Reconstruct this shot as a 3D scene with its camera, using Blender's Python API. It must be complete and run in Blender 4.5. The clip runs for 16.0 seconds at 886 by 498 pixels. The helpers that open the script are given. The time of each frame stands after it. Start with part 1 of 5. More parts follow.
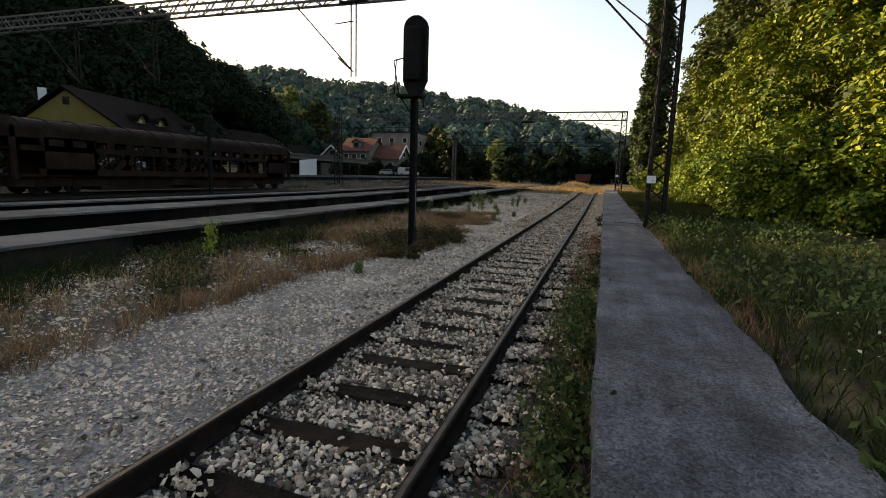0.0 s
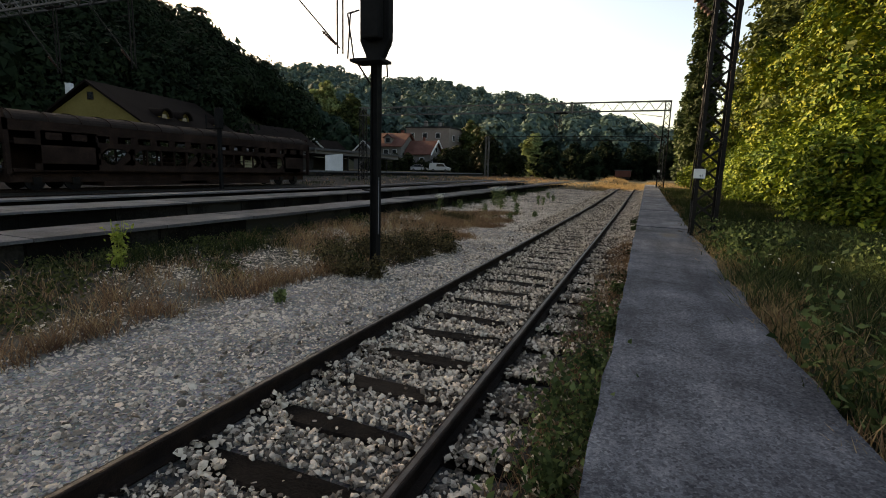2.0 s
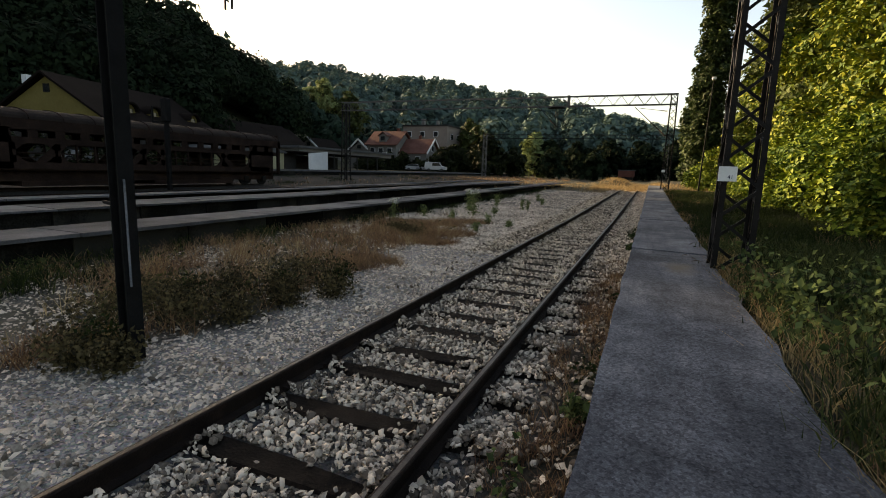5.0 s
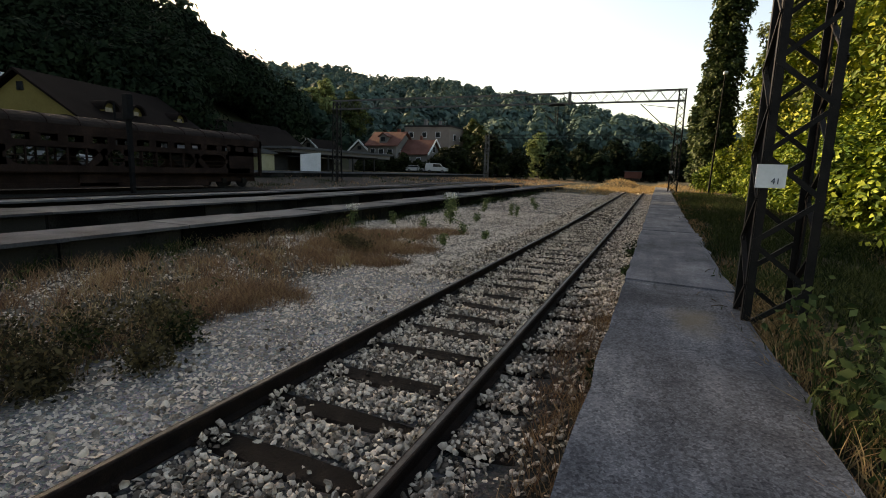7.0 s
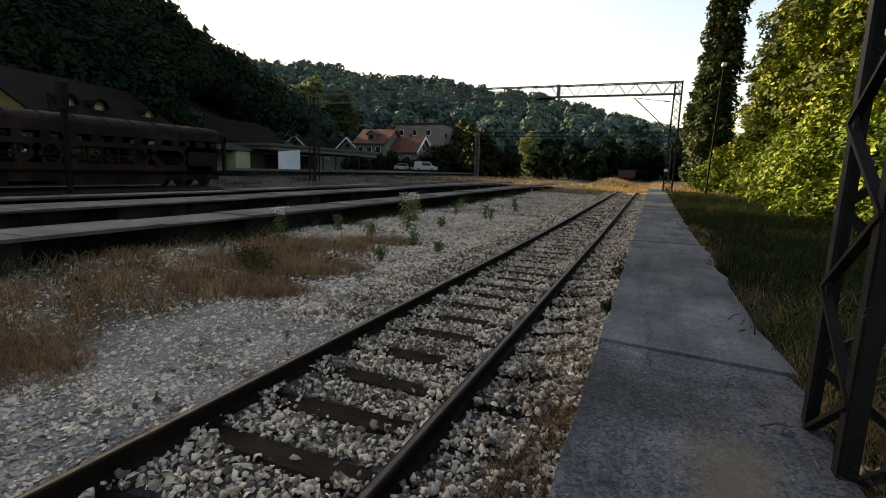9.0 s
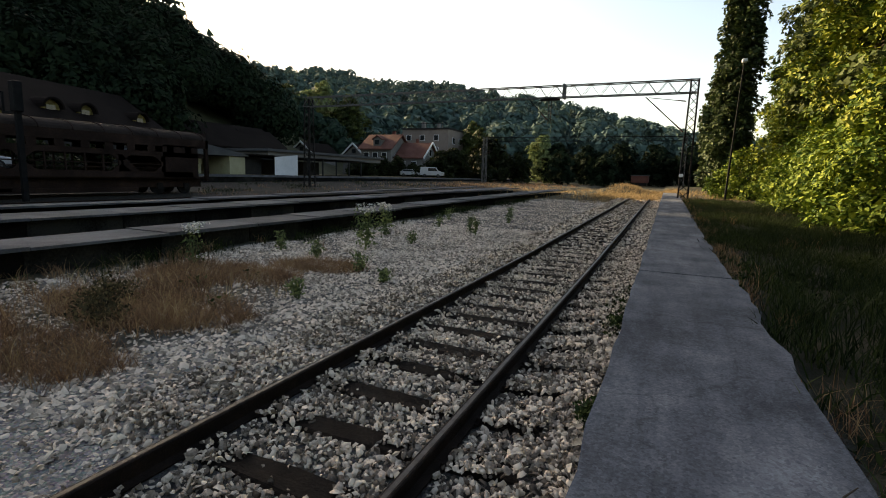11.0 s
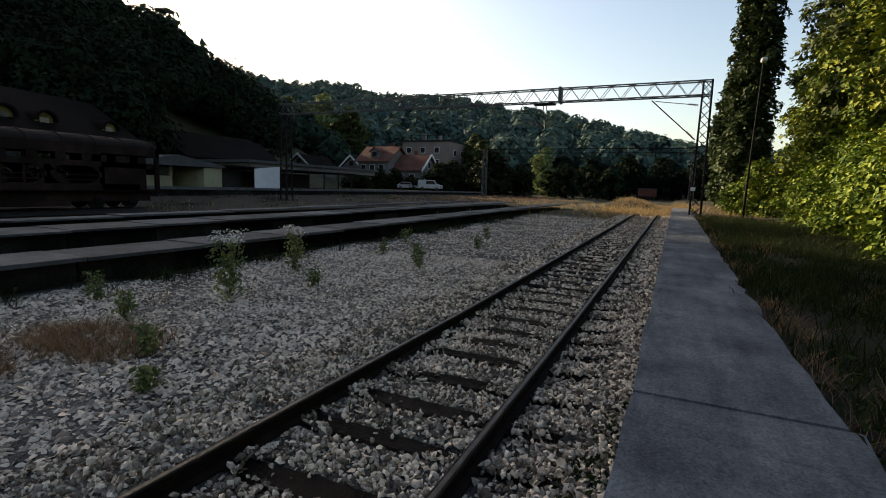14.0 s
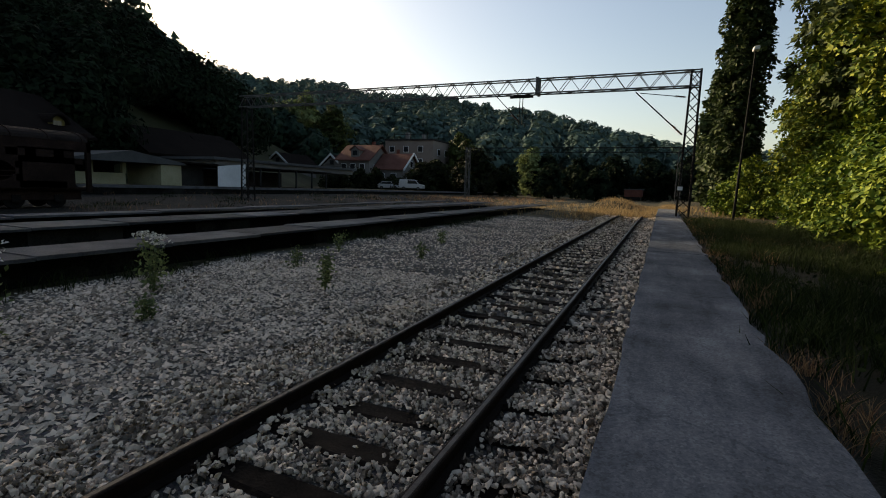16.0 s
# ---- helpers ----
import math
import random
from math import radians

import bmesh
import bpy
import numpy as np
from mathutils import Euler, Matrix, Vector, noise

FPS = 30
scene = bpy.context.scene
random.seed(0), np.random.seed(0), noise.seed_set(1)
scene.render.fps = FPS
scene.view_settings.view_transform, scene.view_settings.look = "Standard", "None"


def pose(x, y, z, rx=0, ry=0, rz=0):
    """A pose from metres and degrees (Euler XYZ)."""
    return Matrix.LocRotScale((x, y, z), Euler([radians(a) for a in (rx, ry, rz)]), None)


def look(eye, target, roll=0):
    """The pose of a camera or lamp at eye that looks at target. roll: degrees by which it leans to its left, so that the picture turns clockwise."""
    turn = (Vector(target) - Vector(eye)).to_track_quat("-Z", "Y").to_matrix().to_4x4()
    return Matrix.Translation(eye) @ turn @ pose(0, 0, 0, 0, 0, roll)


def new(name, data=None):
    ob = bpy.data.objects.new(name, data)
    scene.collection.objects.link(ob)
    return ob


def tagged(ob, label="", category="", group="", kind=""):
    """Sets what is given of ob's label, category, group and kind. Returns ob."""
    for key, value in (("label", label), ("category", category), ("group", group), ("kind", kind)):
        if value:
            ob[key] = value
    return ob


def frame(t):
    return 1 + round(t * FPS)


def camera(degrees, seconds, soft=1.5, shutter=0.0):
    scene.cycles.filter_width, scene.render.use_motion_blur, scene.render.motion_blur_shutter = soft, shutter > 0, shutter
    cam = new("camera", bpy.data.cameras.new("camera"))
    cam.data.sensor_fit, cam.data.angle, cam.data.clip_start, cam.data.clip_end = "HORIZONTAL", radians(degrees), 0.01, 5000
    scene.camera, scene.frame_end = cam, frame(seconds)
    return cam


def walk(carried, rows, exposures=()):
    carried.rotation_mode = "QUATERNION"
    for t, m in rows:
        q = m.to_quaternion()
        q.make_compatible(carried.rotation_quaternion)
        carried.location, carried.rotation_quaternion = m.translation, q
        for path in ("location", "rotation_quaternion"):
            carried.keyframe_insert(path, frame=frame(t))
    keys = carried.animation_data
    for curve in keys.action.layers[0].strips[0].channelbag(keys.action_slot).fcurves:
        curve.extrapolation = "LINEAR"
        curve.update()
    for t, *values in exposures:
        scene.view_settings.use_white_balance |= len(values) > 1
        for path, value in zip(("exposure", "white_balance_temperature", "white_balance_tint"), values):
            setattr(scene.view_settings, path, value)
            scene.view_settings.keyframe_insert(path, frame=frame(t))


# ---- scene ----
cam = camera(83.5, 16.0, soft=1.0)
METRES, EYE, TILT, LEAN, TURN = 22.3, 1.67, 0.64, -0.21, 17.7
ROWS = [
    (0.0, 0.0, 0.0, 0.0, 0.23, -9.08, -1.43),
    (0.5, 0.0111, 0.0289, -0.0004, 2.89, -8.05, -1.37),
    (1.0, 0.0216, 0.0585, -0.0014, 4.74, -8.68, -1.31),
    (1.5, 0.0344, 0.0878, -0.0017, 6.66, -8.98, -1.24),
    (2.0, 0.0456, 0.1172, -0.0029, 4.47, -9.64, -1.35),
    (2.5, 0.0581, 0.1465, -0.0033, 5.12, -8.83, -1.36),
    (3.0, 0.0686, 0.1749, -0.0037, 5.4, -8.52, -1.4),
    (3.5, 0.078, 0.2054, -0.0046, 6.44, -8.79, -1.33),
    (4.0, 0.0864, 0.2344, -0.0042, 5.61, -9.03, -1.41),
    (6.5, 0.1346, 0.381, -0.0047, 4.76, -10.31, -1.43),
    (7.0, 0.1456, 0.4087, -0.0045, 5.67, -9.56, -1.4),
    (7.5, 0.1538, 0.4389, -0.0063, 5.65, -10.08, -1.36),
    (8.0, 0.1642, 0.4688, -0.0065, 6.24, -9.41, -1.34),
    (8.5, 0.1725, 0.4992, -0.0077, 4.56, -10.27, -1.54),
    (9.0, 0.1831, 0.5291, -0.0079, 5.09, -9.66, -1.48),
    (11.5, 0.2298, 0.6744, -0.0076, 7.6, -8.84, -1.18),
    (12.0, 0.2378, 0.7055, -0.0075, 11.22, -8.56, -0.82),
    (12.5, 0.2478, 0.7342, -0.0064, 11.0, -6.96, -0.92),
    (13.0, 0.2563, 0.7656, -0.0072, 9.28, -7.28, -1.13),
    (13.5, 0.266, 0.7953, -0.0065, 9.24, -6.47, -1.19),
    (14.0, 0.2729, 0.8254, -0.0077, 7.31, -7.6, -1.41),
    (14.5, 0.2827, 0.8558, -0.009, 8.38, -7.09, -1.32),
    (15.0, 0.2919, 0.8868, -0.0102, 6.8, -7.71, -1.5),
    (15.5, 0.3033, 0.9177, -0.0112, 7.85, -7.35, -1.36),
    (16.0, 0.3138, 0.9477, -0.0117, 6.04, -7.53, -1.59),
]
walk(cam, [(t, pose(0, 0, EYE, TILT, LEAN, TURN) @ pose(METRES * x, METRES * y, METRES * z, 90 + pitch, roll, yaw)) for t, x, y, z, yaw, pitch, roll in ROWS], [(0.0, 1.82, 8700, 14), (9.0, 1.86, 8500, 13), (12.5, 1.8, 7600, 12), (13.5, 1.55, 7450, 12), (14.5, 1.24, 7300, 12), (16.0, 1.0, 7300, 12)])

# ---- world and sun ----
SUN_BEARING, SUN_ELEV = 70.0, 18.45   # degrees to the left of the line of walk, and above the horizon
sun_dir = Vector((-math.sin(radians(SUN_BEARING)) * math.cos(radians(SUN_ELEV)), math.cos(radians(SUN_BEARING)) * math.cos(radians(SUN_ELEV)), math.sin(radians(SUN_ELEV))))
world = bpy.data.worlds.new("sky")
scene.world = world
world.use_nodes = True
wn = world.node_tree.nodes
sky = wn.new("ShaderNodeTexSky")
sky.sky_type = "NISHITA"
sky.sun_disc = False
sky.sun_elevation = radians(SUN_ELEV)
sky.sun_rotation = radians(-SUN_BEARING)
sky.dust_density = 2.0
sky.air_density = 1.0
world.node_tree.links.new(sky.outputs[0], wn["Background"].inputs[0])
wn["Background"].inputs[1].default_value = 0.1
sun = new("sun", bpy.data.lights.new("sun", "SUN"))
sun.data.energy = 5.0
sun.data.angle = radians(0.6)
sun.data.color = (1.0, 0.83, 0.58)
sun.matrix_world = look(Vector((0, 0, 60)) + sun_dir * 50, (0, 0, 60))


# ---- materials ----
def material(name, c1, c2, rough=0.85, scale=3.0, fine=40.0, bump=0.3, metal=0.0, c3=None, island=0.0, objrand=0.0, transl=0.0, spec=0.1, stain=0.45, dist=0.02, grain=0.35):
    m = bpy.data.materials.new(name)
    m.use_nodes = True
    nt = m.node_tree
    n, l = nt.nodes, nt.links
    p = n["Principled BSDF"]
    p.inputs["Roughness"].default_value = rough
    p.inputs["Metallic"].default_value = metal
    p.inputs["Specular IOR Level"].default_value = spec
    geo = n.new("ShaderNodeNewGeometry")
    co = geo.outputs["Position"]
    big = n.new("ShaderNodeTexNoise"); big.inputs["Scale"].default_value = scale; big.inputs["Detail"].default_value = 6; big.inputs["Roughness"].default_value = 0.65
    small = n.new("ShaderNodeTexNoise"); small.inputs["Scale"].default_value = fine; small.inputs["Detail"].default_value = 4
    l.new(co, big.inputs["Vector"]); l.new(co, small.inputs["Vector"])
    ramp = n.new("ShaderNodeValToRGB")
    ramp.color_ramp.elements[0].position, ramp.color_ramp.elements[1].position = 0.5 - stain / 2, 0.5 + stain / 2
    ramp.color_ramp.elements[0].color, ramp.color_ramp.elements[1].color = (*c1, 1), (*c2, 1)
    if c3:
        e = ramp.color_ramp.elements.new(0.5); e.color = (*c3, 1)
    add = n.new("ShaderNodeMath"); add.operation = "MULTIPLY_ADD"
    add.inputs[1].default_value = grain; l.new(small.outputs[0], add.inputs[0])
    sub = n.new("ShaderNodeMath"); sub.operation = "SUBTRACT"; sub.inputs[1].default_value = grain / 2
    l.new(big.outputs[0], sub.inputs[0]); l.new(sub.outputs[0], add.inputs[2])
    fac = add.outputs[0]
    if island or objrand:
        src = geo.outputs["Random Per Island"] if island else n.new("ShaderNodeObjectInfo").outputs["Random"]
        k = island or objrand
        ma = n.new("ShaderNodeMath"); ma.operation = "MULTIPLY_ADD"; ma.inputs[1].default_value = k; l.new(src, ma.inputs[0])
        mb = n.new("ShaderNodeMath"); mb.operation = "SUBTRACT"; mb.inputs[1].default_value = k / 2; l.new(fac, mb.inputs[0]); l.new(mb.outputs[0], ma.inputs[2])
        fac = ma.outputs[0]
    l.new(fac, ramp.inputs[0])
    l.new(ramp.outputs[0], p.inputs["Base Color"])
    if bump:
        b = n.new("ShaderNodeBump"); b.inputs["Strength"].default_value = bump; b.inputs["Distance"].default_value = dist
        l.new(small.outputs[0], b.inputs["Height"]); l.new(b.outputs[0], p.inputs["Normal"])
    if transl:
        t = n.new("ShaderNodeBsdfTranslucent"); l.new(ramp.outputs[0], t.inputs[0])
        mix = n.new("ShaderNodeMixShader"); mix.inputs[0].default_value = transl
        l.new(p.outputs[0], mix.inputs[1]); l.new(t.outputs[0], mix.inputs[2])
        l.new(mix.outputs[0], n["Material Output"].inputs[0])
    return m


M = {}
M["stone"] = material("ballast stone", (0.116, 0.093, 0.074), (0.645, 0.545, 0.435), 0.9, 1.2, 60, 0.4, island=0.8, c3=(0.37, 0.308, 0.248))
M["gravel"] = material("gravel stone", (0.182, 0.153, 0.124), (0.595, 0.508, 0.415), 0.9, 1.2, 60, 0.3, island=0.6, c3=(0.405, 0.349, 0.288))
M["rust"] = material("rail steel", (0.0072, 0.005, 0.0043), (0.0245, 0.0152, 0.0112), 0.75, 6, 90, 0.4, c3=(0.0126, 0.0085, 0.0068))
M["railtop"] = material("worn rail head", (0.024, 0.02, 0.018), (0.075, 0.066, 0.06), 0.45, 8, 120, 0.15, metal=0.2)
M["sleeper"] = material("old sleeper wood", (0.003, 0.0024, 0.0021), (0.0185, 0.0142, 0.0112), 0.9, 5, 45, 0.6, objrand=0.25, spec=0.06)
def path_material(name, low, mid, high, grain, grit_mix):
    """Old path concrete: broad stains, streaks along the way, pale grit and thin cracks."""
    m = material(name, low, high, 0.92, 0.95, 110, 0.9, c3=mid, objrand=0.05, dist=0.003, stain=0.4, grain=grain)
    n, l = m.node_tree.nodes, m.node_tree.links
    p = n["Principled BSDF"]
    col = p.inputs["Base Color"].links[0].from_socket
    geo = next(x for x in n if x.type == "NEW_GEOMETRY")

    def times(a, b, k):
        x = n.new("ShaderNodeMix"); x.data_type = "RGBA"; x.blend_type = "MULTIPLY"; x.inputs[0].default_value = k
        l.new(a, x.inputs[6]); l.new(b, x.inputs[7])
        return x.outputs[2]

    def ramp(src, a, b, ca, cb):
        r = n.new("ShaderNodeValToRGB")
        r.color_ramp.elements[0].position, r.color_ramp.elements[1].position = a, b
        r.color_ramp.elements[0].color, r.color_ramp.elements[1].color = (*ca, 1), (*cb, 1)
        l.new(src, r.inputs[0])
        return r.outputs[0]
    mp = n.new("ShaderNodeMapping"); mp.inputs["Scale"].default_value = (3.2, .45, 1)
    l.new(geo.outputs["Position"], mp.inputs["Vector"])
    st = n.new("ShaderNodeTexNoise"); st.inputs["Scale"].default_value = 1.0; st.inputs["Detail"].default_value = 7; st.inputs["Roughness"].default_value = .7
    l.new(mp.outputs[0], st.inputs["Vector"])
    col = times(col, ramp(st.outputs[0], .36, .62, (.6, .6, .62), (1.22, 1.2, 1.18)), .8)
    grit = n.new("ShaderNodeTexVoronoi"); grit.inputs["Scale"].default_value = 62
    l.new(geo.outputs["Position"], grit.inputs["Vector"])
    col = times(col, ramp(grit.outputs["Color"], .05, .95, (.45, .45, .47), (1.75, 1.74, 1.7)), grit_mix)
    wv = n.new("ShaderNodeTexNoise"); wv.inputs["Scale"].default_value = 3.0; wv.inputs["Detail"].default_value = 5
    l.new(geo.outputs["Position"], wv.inputs["Vector"])
    ad = n.new("ShaderNodeVectorMath"); ad.operation = "MULTIPLY_ADD"; ad.inputs[1].default_value = (.5, .5, 0)
    l.new(wv.outputs["Color"], ad.inputs[0]); l.new(geo.outputs["Position"], ad.inputs[2])
    cr = n.new("ShaderNodeTexVoronoi"); cr.feature = "DISTANCE_TO_EDGE"; cr.inputs["Scale"].default_value = .42
    l.new(ad.outputs[0], cr.inputs["Vector"])
    col = times(col, ramp(cr.outputs["Distance"], .002, .007, (.3, .3, .3), (1, 1, 1)), .4)
    # a trodden patch of sand beside the mast
    off = n.new("ShaderNodeVectorMath"); off.operation = "SUBTRACT"; off.inputs[1].default_value = (.98, 15.0, .63)
    l.new(ad.outputs[0], off.inputs[0])
    sc = n.new("ShaderNodeVectorMath"); sc.operation = "MULTIPLY"; sc.inputs[1].default_value = (1.6, .7, 0)
    l.new(off.outputs[0], sc.inputs[0])
    ln = n.new("ShaderNodeVectorMath"); ln.operation = "LENGTH"; l.new(sc.outputs[0], ln.inputs[0])
    sd = n.new("ShaderNodeMix"); sd.data_type = "RGBA"; sd.inputs[7].default_value = (.105, .094, .07, 1)
    l.new(ramp(ln.outputs["Value"], .12, .42, (.75, .75, .75), (0, 0, 0)), sd.inputs[0]); l.new(col, sd.inputs[6])
    l.new(sd.outputs[2], p.inputs["Base Color"])
    return m


M["concrete"] = path_material("smooth path concrete", (0.033, 0.038, 0.047), (0.075, 0.085, 0.102), (0.126, 0.139, 0.162), 0.3, .45)
M["rough_concrete"] = path_material("rough gritty path concrete", (0.023, 0.027, 0.034), (0.054, 0.061, 0.074), (0.106, 0.118, 0.138), 0.5, .85)
M["slab"] = material("platform concrete", (0.031, 0.0325, 0.036), (0.103, 0.106, 0.114), 0.9, 0.9, 30, 0.4, c3=(0.062, 0.0645, 0.07), objrand=0.3)
# Near-black: the shade under the platform lip is put into the wall colour.
M["wallshade"] = material("shade-darkened platform wall concrete", (0.0022, 0.0022, 0.0021), (0.026, 0.025, 0.023), 0.95, 0.7, 20, 0.4, c3=(0.0055, 0.0055, 0.005), objrand=0.5)
M["darksteel"] = material("dark painted steel", (0.005376, 0.005376, 0.005712), (0.0168, 0.01512, 0.01411), 0.6, 5, 60, 0.2, metal=0.3)
M["greysteel"] = material("weathered galvanised steel", (0.05, 0.05, 0.051), (0.125, 0.122, 0.118), 0.65, 4, 60, 0.2, metal=0.3)
M["black"] = material("black enamel", (0.0045, 0.0048, 0.0052), (0.0115, 0.0118, 0.0125), 0.7, 4, 60, 0.1, spec=0.05)
M["white"] = material("white enamel", (0.44, 0.456, 0.464), (0.592, 0.6, 0.608), 0.5, 3, 40, 0.05)
M["wagon"] = material("rusty brown wagon paint", (0.0105, 0.0072, 0.0062), (0.036, 0.0225, 0.0185), 0.85, 0.8, 14, 0.3, c3=(0.02, 0.0132, 0.0112), spec=0.03)
M["wagonroof"] = material("faded brown wagon roof", (0.009, 0.0072, 0.0065), (0.034, 0.0265, 0.0235), 0.85, 0.6, 12, 0.3, spec=0.03)
M["yellow"] = material("yellow plaster", (0.1, 0.08, 0.026), (0.15, 0.122, 0.046), 0.9, 0.4, 6, 0.2)
M["beige"] = material("beige rendered wall", (0.13, 0.108, 0.095), (0.19, 0.16, 0.142), 0.9, 0.3, 5, 0.2)
M["cream"] = material("cream plaster", (0.2016, 0.192, 0.12), (0.2976, 0.2832, 0.192), 0.9, 0.6, 8, 0.2)
M["whitewash"] = material("whitewashed plaster", (0.4, 0.424, 0.448), (0.576, 0.592, 0.616), 0.9, 0.5, 8, 0.2)
M["palewall"] = material("pale grey plaster", (0.09184, 0.08872, 0.08568), (0.1438, 0.1377, 0.1316), 0.9, 0.3, 6, 0.2)
M["greyshed"] = material("grey shed boards", (0.01352, 0.01352, 0.01352), (0.03245, 0.03178, 0.0311), 0.9, 0.5, 8, 0.2)
M["redroof"] = material("red roof tiles", (0.06359, 0.02599, 0.01996), (0.1161, 0.05545, 0.04435), 0.9, 0.6, 9, 0.5)
M["darkroof"] = material("dark brown roof tiles", (0.0042, 0.0031, 0.0028), (0.0105, 0.0078, 0.0068), 0.9, 0.5, 9, 0.5, spec=0.03)
M["greyroof"] = material("grey sheet roof", (0.04356, 0.04554, 0.04752), (0.0792, 0.08115, 0.08317), 0.7, 0.5, 9, 0.2, spec=0.03)
M["glass"] = material("dark window glass", (0.0096, 0.0112, 0.0128), (0.024, 0.0264, 0.0288), 0.12, 0.5, 3, 0, spec=0.5)
M["carpaint"] = material("white car paint", (0.27, 0.28, 0.29), (0.34, 0.345, 0.35), 0.3, 2, 20, 0, spec=0.5)
M["cargrey"] = material("grey car paint", (0.16, 0.168, 0.184), (0.224, 0.232, 0.248), 0.3, 2, 20, 0, spec=0.5)
M["rubber"] = material("black rubber", (0.0096, 0.0096, 0.0096), (0.024, 0.024, 0.024), 0.9, 5, 40, 0.1)
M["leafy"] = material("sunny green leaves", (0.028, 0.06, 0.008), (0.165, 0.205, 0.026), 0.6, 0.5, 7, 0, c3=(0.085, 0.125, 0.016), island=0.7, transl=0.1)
M["leafmid"] = material("muted olive leaves", (0.02, 0.032, 0.01), (0.075, 0.094, 0.03), 0.7, 0.2, 3, 0, c3=(0.042, 0.057, 0.018), island=0.5, transl=0.14)
M["leafgold"] = material("late golden green leaves", (0.03674, 0.06667, 0.008635), (0.1634, 0.1778, 0.0216), 0.6, 0.5, 7, 0, c3=(0.08572, 0.1155, 0.01439), island=0.7, transl=0.06)
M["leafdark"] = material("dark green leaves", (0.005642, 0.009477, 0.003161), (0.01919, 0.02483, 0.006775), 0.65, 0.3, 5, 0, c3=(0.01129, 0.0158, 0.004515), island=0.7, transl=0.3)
# Near-black green: the hill's backlit side is put into the leaf colour.
M["leafshade"] = material("woodland leaves", (0.0052, 0.01, 0.0064), (0.0165, 0.027, 0.0145), 0.75, 0.05, 0.8, 0, c3=(0.0096, 0.0168, 0.0092), island=0.3, transl=0.15, spec=0.02)
M["poplar"] = material("poplar leaves", (0.014, 0.026, 0.009), (0.056, 0.078, 0.026), 0.6, 0.4, 5, 0, c3=(0.03, 0.046, 0.016), island=0.6, transl=0.12)
M["bark"] = material("tree bark", (0.028, 0.0224, 0.016), (0.088, 0.072, 0.056), 0.95, 2, 25, 0.6)
M["dry"] = material("dry grass", (0.1, 0.056, 0.035), (0.275, 0.182, 0.102), 0.85, 0.6, 8, 0, c3=(0.18, 0.107, 0.063), island=0.7, transl=0.3, spec=0.1)
M["verge"] = material("rough verge grass", (0.012, 0.0205, 0.006), (0.062, 0.076, 0.026), 0.75, 0.6, 8, 0, c3=(0.028, 0.039, 0.0125), island=0.7, transl=0.3, spec=0.12)
M["straw"] = material("pale straw", (0.216, 0.1584, 0.0792), (0.4032, 0.3168, 0.18), 0.85, 0.6, 8, 0, c3=(0.3024, 0.2232, 0.1152), island=0.6, transl=0.3, spec=0.1)
M["hay"] = material("sun-bleached meadow grass", (0.13, 0.088, 0.045), (0.33, 0.24, 0.125), 0.85, 0.6, 8, 0, c3=(0.22, 0.155, 0.08), island=0.6, transl=0.3, spec=0.1)
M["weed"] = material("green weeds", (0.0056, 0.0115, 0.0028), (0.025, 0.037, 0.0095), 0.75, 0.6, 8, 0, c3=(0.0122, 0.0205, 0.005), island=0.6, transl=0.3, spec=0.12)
M["lime"] = material("yellow-green young leaves", (0.12, 0.16, 0.024), (0.256, 0.304, 0.064), 0.6, 0.6, 8, 0, island=0.6, transl=0.4)
M["bloom"] = material("white blossom", (0.4, 0.4, 0.36), (0.576, 0.576, 0.528), 0.8, 3, 20, 0, transl=0.3)
M["grassfar"] = material("terrace earth and grass", (0.0288, 0.0288, 0.0144), (0.1152, 0.0864, 0.048), 0.95, 0.25, 4, 0.4, c3=(0.0624, 0.0528, 0.0288))
M["hillsoil"] = material("woodland floor", (0.016, 0.0192, 0.0096), (0.048, 0.048, 0.024), 0.95, 0.1, 2, 0)
# Far ridge: distance haze is put into this blue-green leaf colour.
M["farleaf"] = material("haze-tinted ridge leaves", (0.038, 0.066, 0.065), (0.058, 0.096, 0.083), 0.8, 0.03, 0.5, 0, c3=(0.047, 0.081, 0.074), island=0.35, transl=0.12, spec=0.05)
# Paler than the other leaves: sunlight on distant crowns put into the colour.
M["leafpale"] = material("sunlight-tinted olive tree leaves", (0.07, 0.1, 0.04), (0.19, 0.23, 0.1), 0.8, 0.1, 0.8, 0, c3=(0.12, 0.155, 0.065), island=0.5, transl=0.2, spec=0.05)
# Same for the nearer woods: a weaker haze tint in the colour.
M["leafhaze"] = material("haze-tinted woodland leaves", (0.0105, 0.0215, 0.0175), (0.028, 0.05, 0.034), 0.8, 0.03, 0.5, 0, c3=(0.0175, 0.034, 0.025), island=0.45, transl=0.15, spec=0.05)
M["plant"] = material("fresh weed leaves", (0.056, 0.084, 0.0336), (0.1904, 0.224, 0.0896), 0.75, 0.6, 8, 0, c3=(0.112, 0.14, 0.056), island=0.6, transl=0.35, spec=0.15)
M["lush"] = material("lush verge leaves", (0.02, 0.037, 0.0125), (0.105, 0.14, 0.05), 0.75, 0.6, 8, 0, c3=(0.044, 0.067, 0.0225), island=0.7, transl=0.35, spec=0.15)
M["herb"] = material("low herb leaves", (0.01607, 0.02394, 0.007854), (0.07711, 0.08677, 0.03086), 0.75, 0.8, 8, 0, c3=(0.03856, 0.04787, 0.01571), island=0.6, transl=0.3, spec=0.1)
